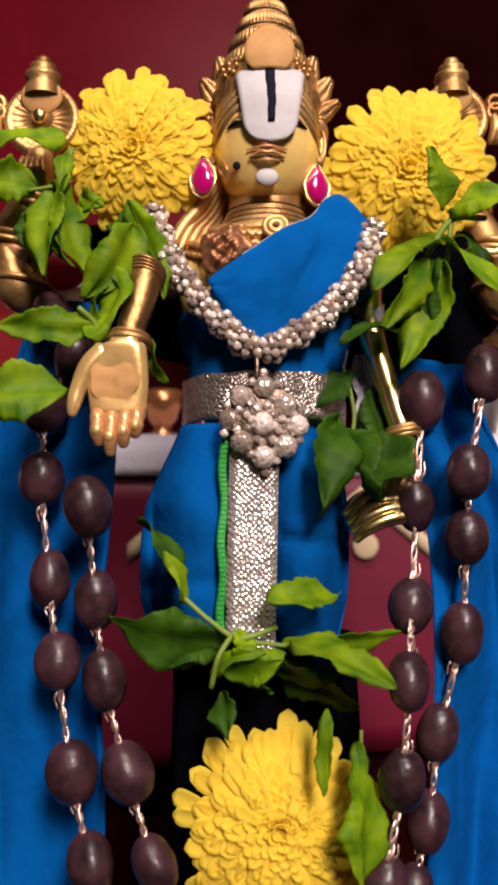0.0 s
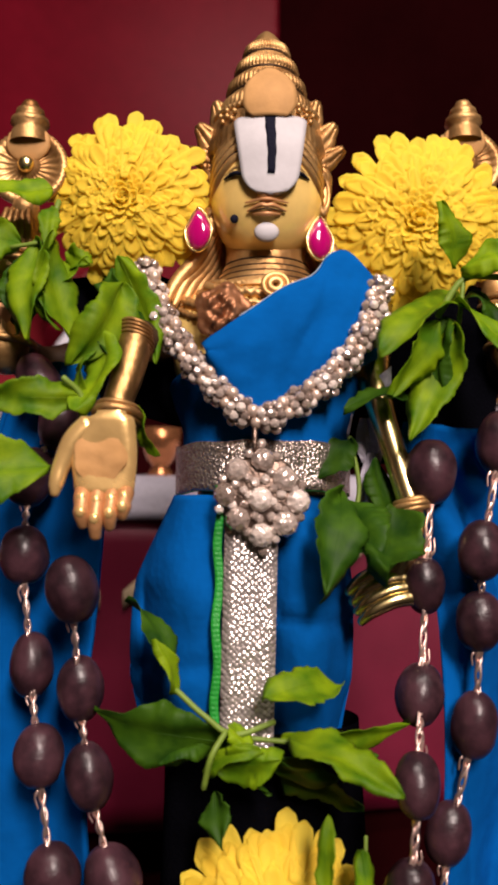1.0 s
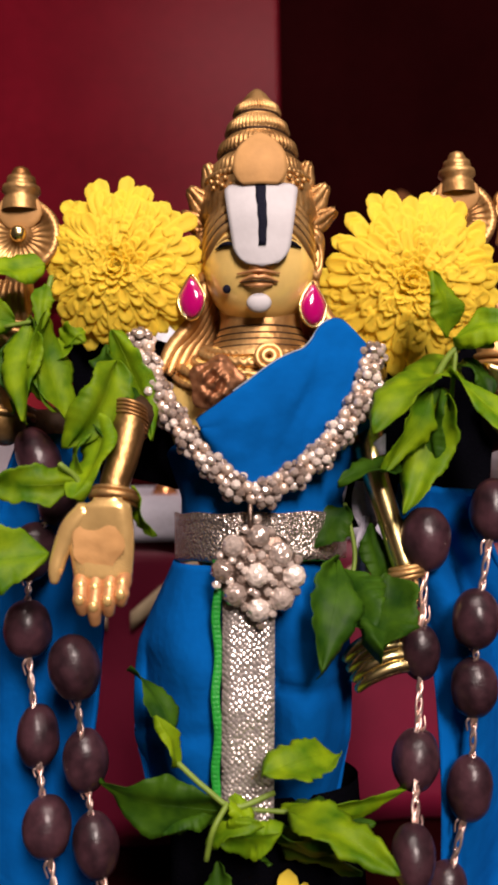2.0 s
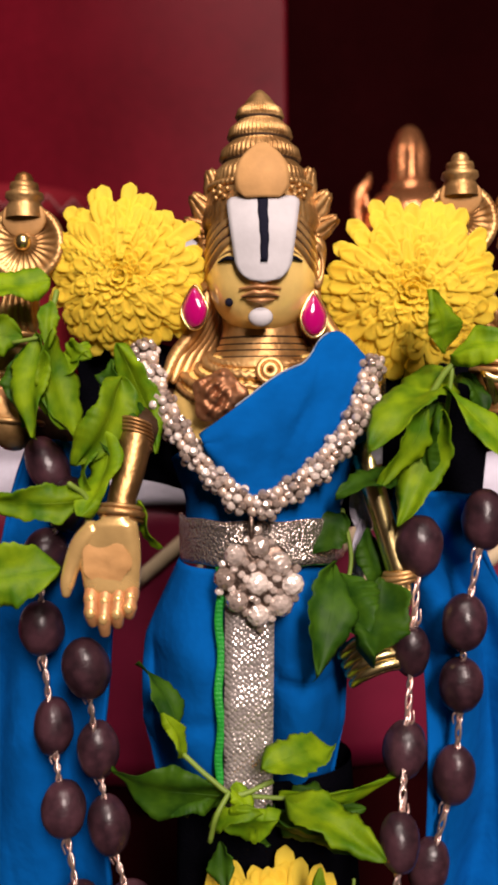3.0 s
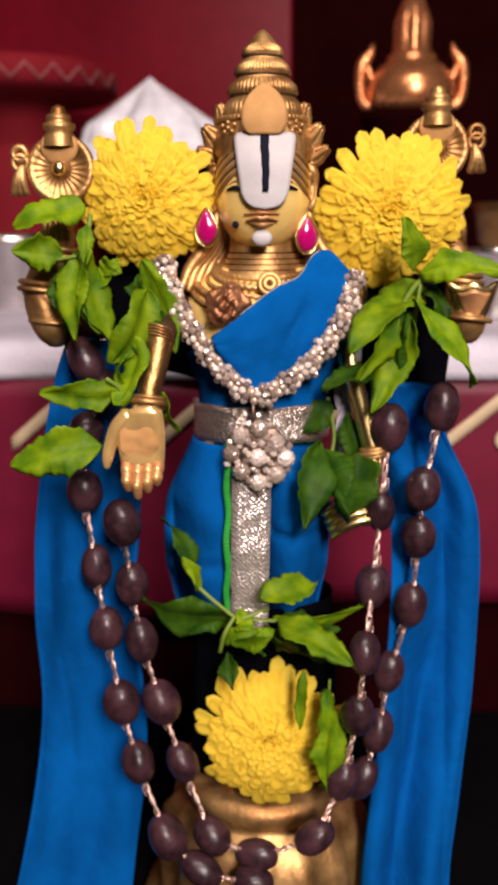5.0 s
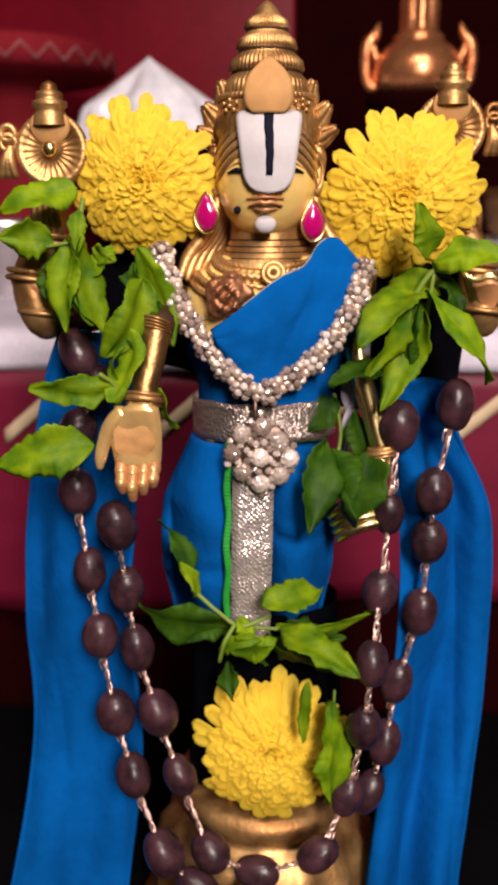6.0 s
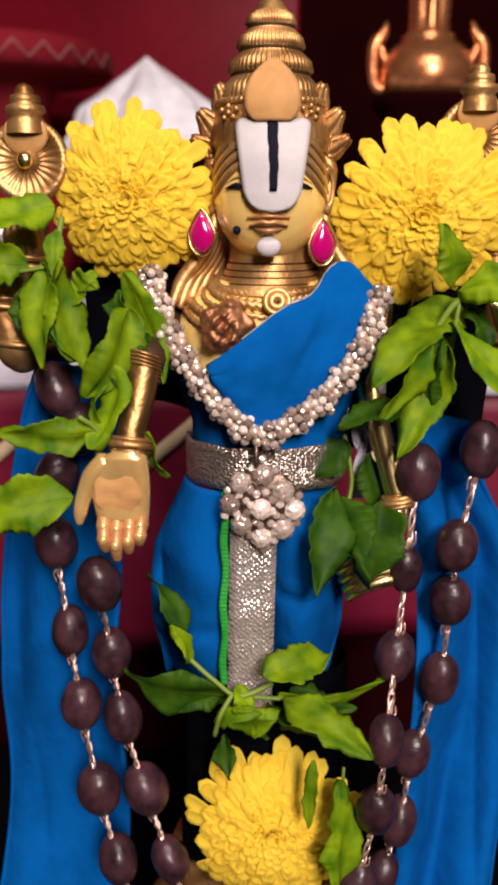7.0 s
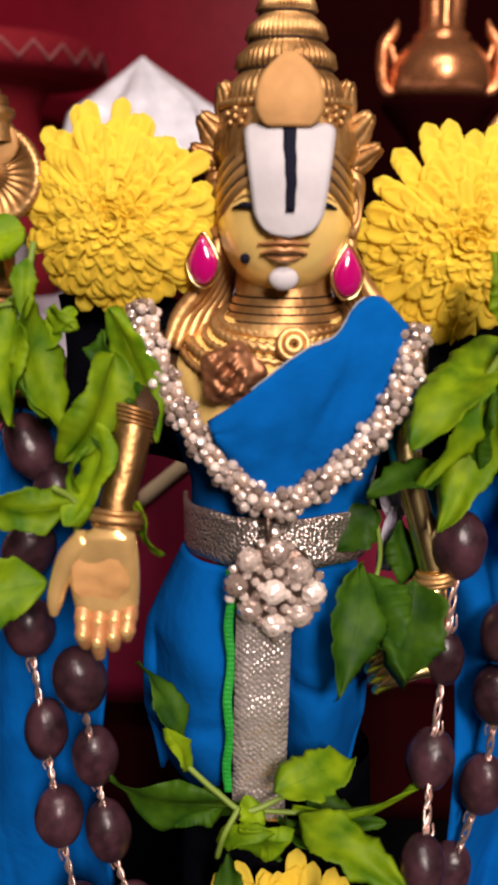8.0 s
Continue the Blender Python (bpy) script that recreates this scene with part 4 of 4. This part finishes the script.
CLUSTERS = 14
pitch = total / CLUSTERS
for c in range(CLUSTERS):
    mid, d = along((c + 0.5) * pitch)
    side = d.cross(Vector((0, 1, 0))).normalized()
    front = side.cross(d)
    if front.y > 0:
        front = -front
    core = part("mount", Shape().add(*tube([mid - d * pitch * 0.36, mid + d * pitch * 0.36], 0.3, 10, 3)), SETTING, necklace, "silver mount set with rhinestones" if c == 0 else "")
    for row in range(3):
        for k in range(7):
            a = math.pi * (k + 0.5 * (row % 2) - 3.25) / 3.9
            out = front * math.cos(a) + side * math.sin(a)
            at = mid + d * (row - 1) * 0.27 + out * (0.42 if row == 1 else 0.31) + Vector((random.uniform(-0.03, 0.03), random.uniform(-0.03, 0.03), random.uniform(-0.03, 0.03)))
            piece("gem", SMALL, core, Matrix.Translation(at) @ facing(out + d * (0.3 * (row - 1) + random.uniform(-0.2, 0.2)) + side * random.uniform(-0.2, 0.2)).to_4x4() @ pose(0, 0, 0, 0, 0, random.uniform(0, 40)))
    if c:
        at, d2 = along(c * pitch)
        up = side if side.z > 0 else -side
        piece("pearl", PEARL_BEAD, necklace, Matrix.Translation(at + up * 0.24 + front * 0.22))
        piece("pearl", PEARL_BEAD, necklace, Matrix.Translation(at - up * 0.12 + front * 0.1))
low, _ = along(total / 2)
part("hook", Shape().add(*tube([low + Vector((0, -0.1, -0.25)), low + Vector((0, -0.2, -0.6)), low + Vector((0, -0.2, -1.0))], 0.09, 8, 3)), SETTING, necklace, "silver hook")

BROOCH = Vector((0.50, 27.70, 22.68))
brooch = thing("brooch", BROOCH, "lozenge brooch of round clear rhinestones on the belt", "brooch")
part("plate", Shape().add(*ball(BROOCH + Vector((0, 0.25, 0)), (1.3, 0.28, 1.3), 10, 24)), SETTING, brooch, "silver back plate")
LARGE = [(-0.03, -0.12), (-0.75, 0.80), (0.05, 1.10), (0.74, 0.52), (-1.12, 0.02), (1.14, -0.18), (-0.72, -0.72), (0.74, -0.86), (0.0, -1.22)]
BETWEEN = [(-0.38, 0.0), (0.28, 0.72), (-0.42, 0.55), (0.62, 0.05), (0.72, -0.45), (-0.2, -0.62), (0.34, -0.2), (-0.8, 0.36), (-0.9, -0.3), (0.12, 0.5), (-0.06, -0.72), (1.0, 0.2), (0.38, -1.05), (-0.55, 0.16), (-0.2, 0.42), (0.38, 0.24), (0.5, -0.36), (-0.52, -0.26), (1.28, 0.34), (0.32, -0.66), (-1.3, -0.42), (0.44, -1.34), (-0.36, 1.30), (0.45, 1.22), (-1.2, 0.5), (0.0, 1.62), (-0.42, -1.12), (1.2, -0.66), (0.06, -1.72)]
for spots, gem, k in ((LARGE, BROOCH_GEM, 1.0), (BETWEEN, SMALL, 0.95)):
    for x, z in spots:
        out = Vector((x * 0.28, -1, z * 0.28 + 0.1))
        piece("gem", gem, brooch, Matrix.Translation(BROOCH + Vector((x, -0.06 + 0.09 * (x * x + z * z), z))) @ facing(out).to_4x4() @ Matrix.Scale(k * random.uniform(0.92, 1.05), 4))


def earring(c, lean):
    e = thing("earring", c, "teardrop earring with a magenta stone in a gold rim", "earring", "earrings of the statue")
    c = Vector(c)
    turn = facing((lean, -1, 0.05))

    def drop(k, h):
        def at(u, v):
            a, b = math.pi * u, 2 * math.pi * v
            z = math.cos(a)
            r = math.sin(a) * (0.46 if z < 0 else 0.46 - 0.26 * z)
            return c + turn @ Vector((k * r * math.cos(b), k * 0.72 * z, h * math.sin(a) * math.sin(b)))
        return at

    def rim(u, v):
        a, b = 2 * math.pi * u, 2 * math.pi * v
        z = math.sin(a)
        r = math.cos(a) * (0.46 if z < 0 else 0.46 - 0.26 * z)
        q = 0.05
        return c + turn @ Vector((r * 1.05 + q * math.cos(b) * math.cos(a), 0.77 * z + q * math.cos(b) * z, -0.02 + q * 1.4 * math.sin(b)))
    part("stone", Shape().add(*surface(16, 24, drop(0.95, 0.24), loop_v=True)), RUBY, e, "glossy magenta stone")
    part("rim", Shape().add(*surface(40, 8, rim, loop_u=True, loop_v=True)), BRIGHT_BRASS, e, "thin gold rim")


earring((-1.67, 29.90, 31.78), -0.25)
earring((2.48, 29.90, 31.46), 0.3)

# ---- yellow flowers ----
def petal_mesh(wide, cup, rise):
    """A spoon-shaped petal one unit long, along x, its hollow side up z."""
    def at(u, v):
        w = wide * (0.45 + 0.55 * math.sin(min(1, u * 1.2) * math.pi / 2)) * (1 if u < 0.7 else math.sqrt(max(0.0, 1 - ((u - 0.7) / 0.3) ** 2)) * 0.88 + 0.12)
        y = (v - 0.5) * 2 * w
        return (u, y, cup * (y / wide) ** 2 * 0.5 + rise * u * u)
    return Shape().add(*slab(10, 5, at, 0.009)).mesh("petal", [PETAL], scale=1.0)


PETALS = [petal_mesh(0.20, 0.10, 0.10), petal_mesh(0.18, 0.12, 0.05), petal_mesh(0.17, 0.10, 0.08), petal_mesh(0.16, 0.12, 0.12)]
#   petals in a ring, where their tips end, their length; all in shares of the radius
RINGS = [(22, 1.03, 0.50), (25, 0.98, 0.52), (26, 0.91, 0.52), (26, 0.83, 0.52), (25, 0.74, 0.52), (24, 0.65, 0.50), (22, 0.56, 0.46), (20, 0.47, 0.42), (17, 0.38, 0.37), (14, 0.29, 0.32), (11, 0.20, 0.27), (8, 0.12, 0.22)]


def flower(c, axis, size, name_label, seed, squash=1.0):
    """Overlapping rings of petals on a low dome."""
    rng = random.Random(seed)
    c = Vector(c)
    fl = thing("flower", c, name_label, "flower", "yellow flowers on the statue")
    turn = facing(axis)
    part("calyx", Shape().add(*ball(c - Vector(axis).normalized() * 0.44 * size, 0.38 * size, 8, 12)), STEM, fl, "green flower base")
    for k, (n, tip, ln) in enumerate(RINGS):
        for i in range(n):
            a = 2 * math.pi * (i + 0.38 * k + rng.uniform(-0.4, 0.4)) / n
            reach = tip * rng.uniform(0.89, 1.08)
            e = -math.atan(0.72 * reach) + radians(12.5 + 58 * max(0.0, 1 - tip) ** 2.5 + rng.uniform(-10, 10))
            rad = Vector((math.cos(a), math.sin(a) * squash, 0))
            d = (rad * math.cos(e) + Vector((0, 0, math.sin(e)))).normalized()
            side = Vector((0, 0, 1)).cross(rad).normalized()
            up = d.cross(side)
            m = Matrix((d, side, up)).transposed()
            ll = ln * rng.uniform(0.92, 1.08)
            end = rad * reach + Vector((0, 0, 0.36 * (1 - reach * reach) - 0.12))
            twist = Matrix.Rotation(rng.uniform(-0.22, 0.22), 3, "X")
            full = Matrix.Translation(c + turn @ ((end - d * ll) * size)) @ (turn @ m @ twist).to_4x4() @ Matrix.Diagonal((ll * size, size * (0.34 + 0.20 * tip), size * 0.44, 1))
            piece("petal", PETALS[rng.randrange(2) + (2 if k > 5 else 0)], fl, full @ Matrix.Scale(CM, 4))


flower((-4.18, 30.30, 32.98), (-0.08, -1, -0.10), 2.9, "full yellow chrysanthemum beside the crown of the statue", 1)
flower((5.95, 30.90, 32.40), (0.0, -1, -0.12), 3.12, "large full yellow chrysanthemum on the shoulder of the statue", 2)
flower((1.02, 27.60, 9.65), (0.03, -1, 0.12), 3.2, "yellow chrysanthemum laid at the foot of the statue", 3)

# ---- seed garland ----
garland = thing("seed_garland", (0, 28, 2), "long garland of dark oval seeds joined by copper wire links", "garland")


def seed_mesh(wide, tall, k):
    """An uneven oval seed with flattened ends and a faint seam."""
    def at(u, v):
        a, b = math.pi * u, 2 * math.pi * v
        q = Vector((math.sin(a) * math.cos(b), math.sin(a) * math.sin(b), math.cos(a)))
        lump = 1 + 0.07 * noise.noise(q * 1.4 + Vector((k * 7, 0, 0))) + 0.022 * noise.noise(q * 4.5 + Vector((0, k * 5, 0)))
        r = wide * math.sin(a) ** 0.92 * lump * (1 - 0.035 * math.exp(-((b - 2.0) / 0.10) ** 2))
        return (r * math.cos(b), r * math.sin(b), tall * math.cos(a) * (1 - 0.05 * math.exp(-(a / 0.3) ** 2)))
    return Shape().add(*surface(18, 28, at, loop_v=True)).mesh("seed", [SEED])


SEEDS = [seed_mesh(0.80, 1.04, 0), seed_mesh(0.74, 1.06, 1), seed_mesh(0.78, 1.0, 2), seed_mesh(0.70, 1.05, 3)]


def link_mesh():
    """Two wires twisted together, with a small eye at each end."""
    s = Shape()
    for ph in (0, math.pi):
        s.add(*tube([(0.085 * math.cos(ph + t * 1.35), 0.085 * math.sin(ph + t * 1.35), -0.42 + 0.84 * t / 9) for t in range(10)], 0.04, 6, 3))
    for z in (-0.4, 0.0, 0.4):
        s.add(*ring((0, 0, z), 0.13, 0.045, Euler((1.57, 0, 0.9 + z)).to_matrix(), 12, 5, 1.2))
    s.add(*tube([(0.1, 0, -0.3), (0.22, -0.05, -0.24), (0.18, 0, -0.12)], 0.03, 5, 3))
    return s.mesh("wire_link", [COPPER])


LINK = link_mesh()
STRANDS = [
    [(-6.79, 29.20, 26.37), (-6.02, 28.90, 25.03), (-6.94, 28.90, 23.25), (-7.04, 28.70, 20.77), (-6.63, 28.40, 17.40), (-6.14, 27.60, 14.86), (-5.57, 27.30, 11.45), (-4.82, 26.60, 8.94), (-3.46, 25.60, 5.92), (-1.99, 25.20, 4.64), (0.31, 25.00, 4.23)],
    [(-5.18, 27.30, 19.83), (-5.02, 28.00, 16.76), (-4.67, 27.80, 14.21), (-3.84, 27.50, 11.36), (-2.87, 26.80, 8.84), (-1.54, 25.80, 5.89), (0.42, 25.60, 5.14), (2.92, 25.60, 6.09), (4.11, 26.40, 8.40), (4.73, 26.50, 11.49), (4.94, 26.30, 14.52), (5.45, 28.60, 16.54), (5.72, 29.00, 19.86), (6.01, 29.20, 23.50)],
    [(8.17, 29.00, 24.40), (7.41, 28.50, 20.99), (7.36, 28.70, 18.77), (7.15, 28.70, 15.58), (6.29, 28.70, 12.32), (5.85, 28.30, 9.59), (5.12, 27.80, 7.47)],
]
rng = random.Random(11)
for strand in STRANDS:
    pts = [Vector(p) for p in strand]
    for i, p in enumerate(pts):
        d = (pts[min(i + 1, len(pts) - 1)] - pts[max(i - 1, 0)]).normalized()
        d = (d + Vector((rng.uniform(-0.15, 0.15), rng.uniform(-0.15, 0.15), 0))).normalized()
        k = rng.uniform(0.90, 1.02)
        piece("seed", SEEDS[rng.randrange(4)], garland, Matrix.Translation(p) @ facing(d, (0.2, 1, 0.1)).to_4x4() @ pose(0, 0, 0, 0, 0, rng.uniform(0, 360)) @ Matrix.Diagonal((k, k, k * rng.uniform(0.94, 1.04), 1)))
        if i + 1 < len(pts):
            q = pts[i + 1]
            gap = (q - p).length
            mid = (p + q) / 2
            piece("wire_link", LINK, garland, Matrix.Translation(mid + Vector((0, -0.16, 0))) @ facing(q - p, (0.3, 1, 0.1)).to_4x4() @ Matrix.Diagonal((1, 1, max(0.7, (gap - 1.35) / 0.8), 1)))

# ---- basil leaves ----
def leaf_shape(base, tip, wide, bend, twist, seed, cup=0.34):
    """A toothed leaf from base to tip, folded along its midrib and bent; twist turns its face."""
    base, tip = Vector(base), Vector(tip)
    d = tip - base
    ln = d.length
    d.normalize()
    view = Vector((0.05, -1, 0.25))
    n = (view - d * view.dot(d)).normalized()
    n = Matrix.Rotation(radians(twist * 1.4), 3, d) @ n
    s = d.cross(n).normalized()

    def at(u, v):
        w = wide / 2 * (math.sin(math.pi * u ** 0.8) ** 0.8 if 0 < u < 1 else 0) + 0.02
        saw = (u * 14) % 1
        x = (v - 0.5) * 2
        w *= 1 + 0.06 * saw * (0.15 < u < 0.96) + 0.30 * noise.noise(Vector((u * 3.2, 5 if x > 0 else 9, seed * 1.7))) + 0.26 * noise.noise(Vector((u * 9, 3 if x > 0 else 7, seed * 2.3)))
        wave = 0.14 * wide * math.sin(u * 8 + seed * 2 + 2 * x) * x * x + 0.16 * wide * noise.noise(Vector((u * 2, x * 1.2, seed)))
        curl = -0.45 * wide * max(0.0, x * (1 if seed % 2 else -1) - 0.35) ** 2
        lift = cup * 0.8 * w * abs(x) ** 1.3 + wave + curl + bend * ln * 0.8 * math.sin(math.pi * u) - 0.7 * bend * ln * u * u
        vein = 0.002 * wide * abs(math.sin(u * 24 - abs(x) * 6)) * (1 - abs(x))
        return base + d * ln * u + s * w * x + n * (lift + vein)
    leaf = Shape().add(*slab(57, 13, at, 0.014))
    rib = [at(k / 8, 0.5) + n * 0.002 for k in range(9)]
    return leaf.add(*tube(rib, [0.034, 0.026, 0.02, 0.017, 0.014, 0.011, 0.009, 0.007, 0.004], 6, 3), 0)


def sprig(name, label, at, leaves, stems):
    sp = thing(name, at, label, "leaves")
    for k, (base, tip, wide, bend, twist, dark) in enumerate(leaves):
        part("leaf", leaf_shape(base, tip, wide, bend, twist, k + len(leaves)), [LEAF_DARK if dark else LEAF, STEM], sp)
    for pts, r in stems:
        part("stem", Shape().add(*tube(pts, r, 8, 5)), STEM, sp)


sprig("basil_sprig", "fresh green basil sprig tucked under the flower by the discus arm", (-6.22, 28.50, 30.55), [
    ((-6.32, 28.40, 32.66), (-9.04, 27.60, 31.99), 1.75, 0.10, 15, 0),
    ((-7.24, 28.20, 30.75), (-9.13, 27.60, 30.96), 1.3, 0.05, -10, 0),
    ((-6.70, 28.20, 30.85), (-6.85, 27.20, 27.50), 1.65, 0.10, 20, 0),
    ((-6.10, 27.60, 30.96), (-5.35, 27.60, 26.95), 1.35, -0.12, -30, 0),
    ((-5.13, 28.60, 30.54), (-5.96, 28.00, 29.39), 0.9, 0.1, 20, 0),
    ((-6.22, 28.00, 31.90), (-6.20, 27.40, 30.40), 0.6, 0.1, 0, 0),
    ((-7.02, 28.60, 30.54), (-7.43, 28.20, 27.77), 1.2, -0.12, -40, 1),
    ((-5.79, 28.40, 30.55), (-5.01, 27.90, 29.99), 0.7, 0.12, 30, 0),
    ((-6.50, 27.90, 29.40), (-5.87, 27.20, 27.70), 0.8, 0.14, 45, 0),
], [([(-6.15, 28.60, 32.28), (-6.33, 28.00, 30.76), (-6.34, 27.80, 29.02)], 0.1), ([(-6.33, 28.00, 30.76), (-7.50, 28.00, 30.56)], 0.07)])
sprig("basil_sprig", "green basil sprig with curled leaves over the raised hand", (-4.72, 27.00, 25.74), [
    ((-4.21, 28.80, 30.53), (-2.76, 28.30, 26.85), 1.25, -0.08, 25, 0),
    ((-3.95, 28.00, 29.40), (-5.00, 26.60, 26.60), 1.5, 0.18, -32, 0),
    ((-4.35, 27.00, 27.71), (-4.75, 26.20, 25.0), 1.25, -0.15, 30, 0),
    ((-4.85, 26.60, 25.52), (-7.93, 25.90, 25.51), 1.15, 0.12, -15, 0),
    ((-5.62, 26.00, 23.49), (-9.15, 25.40, 22.86), 1.75, 0.10, 10, 0),
    ((-3.32, 27.20, 25.40), (-2.77, 27.00, 23.80), 0.85, 0.1, 40, 0),
    ((-4.51, 28.20, 28.98), (-4.29, 28.30, 29.97), 0.8, 0.0, -20, 1),
    ((-3.79, 28.00, 28.51), (-3.04, 28.20, 27.38), 0.9, 0.14, -40, 1),
    ((-4.64, 27.40, 27.08), (-5.04, 26.60, 25.82), 0.9, 0.16, 50, 0),
    ((-4.43, 27.60, 28.25), (-3.70, 27.00, 26.35), 0.9, -0.14, -45, 1),
], [([(-5.33, 26.20, 26.10), (-4.83, 26.50, 25.54), (-4.88, 26.50, 24.43)], 0.09)])
sprig("basil_sprig", "large fresh basil sprig under the flower on the shoulder", (6.99, 28.50, 29.57), [
    ((7.13, 29.80, 29.58), (4.06, 27.10, 27.26), 2.3, 0.08, 25, 0),
    ((6.12, 28.20, 28.21), (4.56, 27.60, 25.68), 1.2, 0.08, -25, 0),
    ((6.66, 28.40, 28.19), (5.16, 28.00, 24.34), 1.45, -0.08, 15, 0),
    ((6.68, 28.20, 29.00), (9.28, 27.40, 25.74), 1.3, 0.06, -25, 0),
    ((6.88, 28.40, 29.94), (10.05, 27.60, 30.24), 1.35, 0.12, -25, 0),
    ((6.75, 28.60, 30.04), (6.29, 28.00, 32.10), 1.15, 0.08, 25, 0),
    ((5.30, 28.80, 25.90), (3.09, 28.00, 25.59), 1.2, 0.12, 30, 1),
    ((6.49, 28.70, 28.46), (6.06, 28.30, 25.75), 1.1, 0.12, 40, 1),
    ((7.28, 28.90, 29.34), (8.15, 28.40, 28.19), 0.9, 0.1, -30, 1),
], [([(6.17, 28.60, 28.47), (6.99, 28.50, 29.67), (8.19, 28.60, 29.76)], 0.11), ([(6.99, 28.50, 29.67), (6.72, 28.50, 27.37)], 0.08)])
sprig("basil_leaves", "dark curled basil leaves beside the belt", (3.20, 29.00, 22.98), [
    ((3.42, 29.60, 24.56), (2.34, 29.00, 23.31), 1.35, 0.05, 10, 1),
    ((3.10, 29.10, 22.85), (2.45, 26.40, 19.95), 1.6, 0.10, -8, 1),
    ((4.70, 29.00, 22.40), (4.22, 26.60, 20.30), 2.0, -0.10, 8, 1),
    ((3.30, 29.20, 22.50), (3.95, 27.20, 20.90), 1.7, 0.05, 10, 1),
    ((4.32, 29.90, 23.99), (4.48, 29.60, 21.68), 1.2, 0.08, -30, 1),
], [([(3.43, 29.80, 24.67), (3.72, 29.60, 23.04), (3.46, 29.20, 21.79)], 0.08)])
sprig("basil_sprig", "spreading basil sprig laid across the knees above the flower", (-0.52, 27.40, 15.46), [
    ((-0.43, 27.80, 15.24), (-4.50, 27.30, 16.16), 1.65, 0.08, -30, 1),
    ((-2.03, 27.40, 16.75), (-2.53, 27.00, 18.44), 0.65, 0.1, 40, 0),
    ((-2.30, 28.00, 17.28), (-3.63, 29.00, 19.57), 1.1, 0.15, 35, 1),
    ((0.61, 26.30, 16.89), (3.02, 27.80, 17.11), 1.5, 0.10, -25, 0),
    ((1.12, 27.40, 15.49), (5.13, 28.00, 15.60), 1.1, 0.10, 30, 0),
    ((1.33, 27.00, 15.59), (4.34, 25.00, 14.79), 1.5, 0.10, -25, 0),
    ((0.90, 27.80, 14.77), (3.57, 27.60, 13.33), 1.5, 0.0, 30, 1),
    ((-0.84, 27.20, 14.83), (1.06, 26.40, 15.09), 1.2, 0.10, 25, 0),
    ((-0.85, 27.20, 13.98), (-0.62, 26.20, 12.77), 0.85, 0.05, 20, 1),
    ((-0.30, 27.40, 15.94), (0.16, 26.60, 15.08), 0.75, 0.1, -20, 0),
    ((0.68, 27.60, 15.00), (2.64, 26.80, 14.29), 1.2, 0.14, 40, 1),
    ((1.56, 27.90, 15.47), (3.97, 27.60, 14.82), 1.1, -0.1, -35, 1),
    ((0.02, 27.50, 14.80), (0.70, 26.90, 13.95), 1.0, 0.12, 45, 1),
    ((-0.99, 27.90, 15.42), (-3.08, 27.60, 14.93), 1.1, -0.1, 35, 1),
    ((-1.16, 27.00, 14.58), (0.38, 26.40, 15.55), 0.7, 0.14, -35, 0),
], [([(-2.03, 27.40, 16.87), (-1.15, 27.20, 16.15), (-0.28, 27.00, 15.68), (0.90, 27.40, 15.96)], 0.09), ([(-0.50, 27.00, 15.79), (-0.91, 26.60, 15.18), (-1.15, 26.80, 14.21)], 0.09),
    ([(-0.29, 27.20, 15.57), (1.45, 27.40, 15.37)], 0.08)])
sprig("basil_leaves", "basil leaves lying against the lower flower", (3.32, 26.00, 10.78), [
    ((3.40, 26.60, 12.60), (3.45, 25.60, 8.40), 1.9, 0.06, -22, 0),
    ((2.41, 26.20, 13.69), (2.22, 25.60, 11.29), 0.55, 0.05, 15, 0),
], [([(3.55, 27.00, 12.84), (3.51, 26.80, 12.22)], 0.06)])

def torn_strip(c, wide, high, lean, seed):
    c = Vector(c)

    def at(u, v):
        w = wide * (0.35 + 0.65 * math.sin(math.pi * min(1, 0.15 + 0.8 * u)))
        return c + Vector(((v - 0.5) * w + lean * u, 0.35 * noise.noise(Vector((u * 3, v * 3, seed))), high * u))
    return Shape().add(*slab(9, 6, at, 0.03))


STRIP_AT = [(4.0, 30.6, 22.0), (4.3, 30.8, 23.8), (3.3, 30.6, 24.7)]
for k, (wide, high, lean) in enumerate(((0.7, 2.2, 0.3), (0.9, 1.6, -0.2), (0.5, 1.6, 0.1))):
    solo("paper_strip", torn_strip(STRIP_AT[k], wide, high, lean, k), SHELF_WHITE, STRIP_AT[k], "crumpled strip of pale shiny paper tucked beside the belt", "paper", smooth=False)
# a scrap of white paper behind the necklace
solo("paper_scrap", Shape().add(*slab(5, 4, lambda u, v: (4.05 + 0.75 * u, 29.7 - 0.2 * u, 26.2 + 0.5 * v * (0.4 + u) + 0.1 * u), 0.05)), SHELF_WHITE, (4.4, 29.6, 26.2), "small torn scrap of white paper under the necklace", "paper")
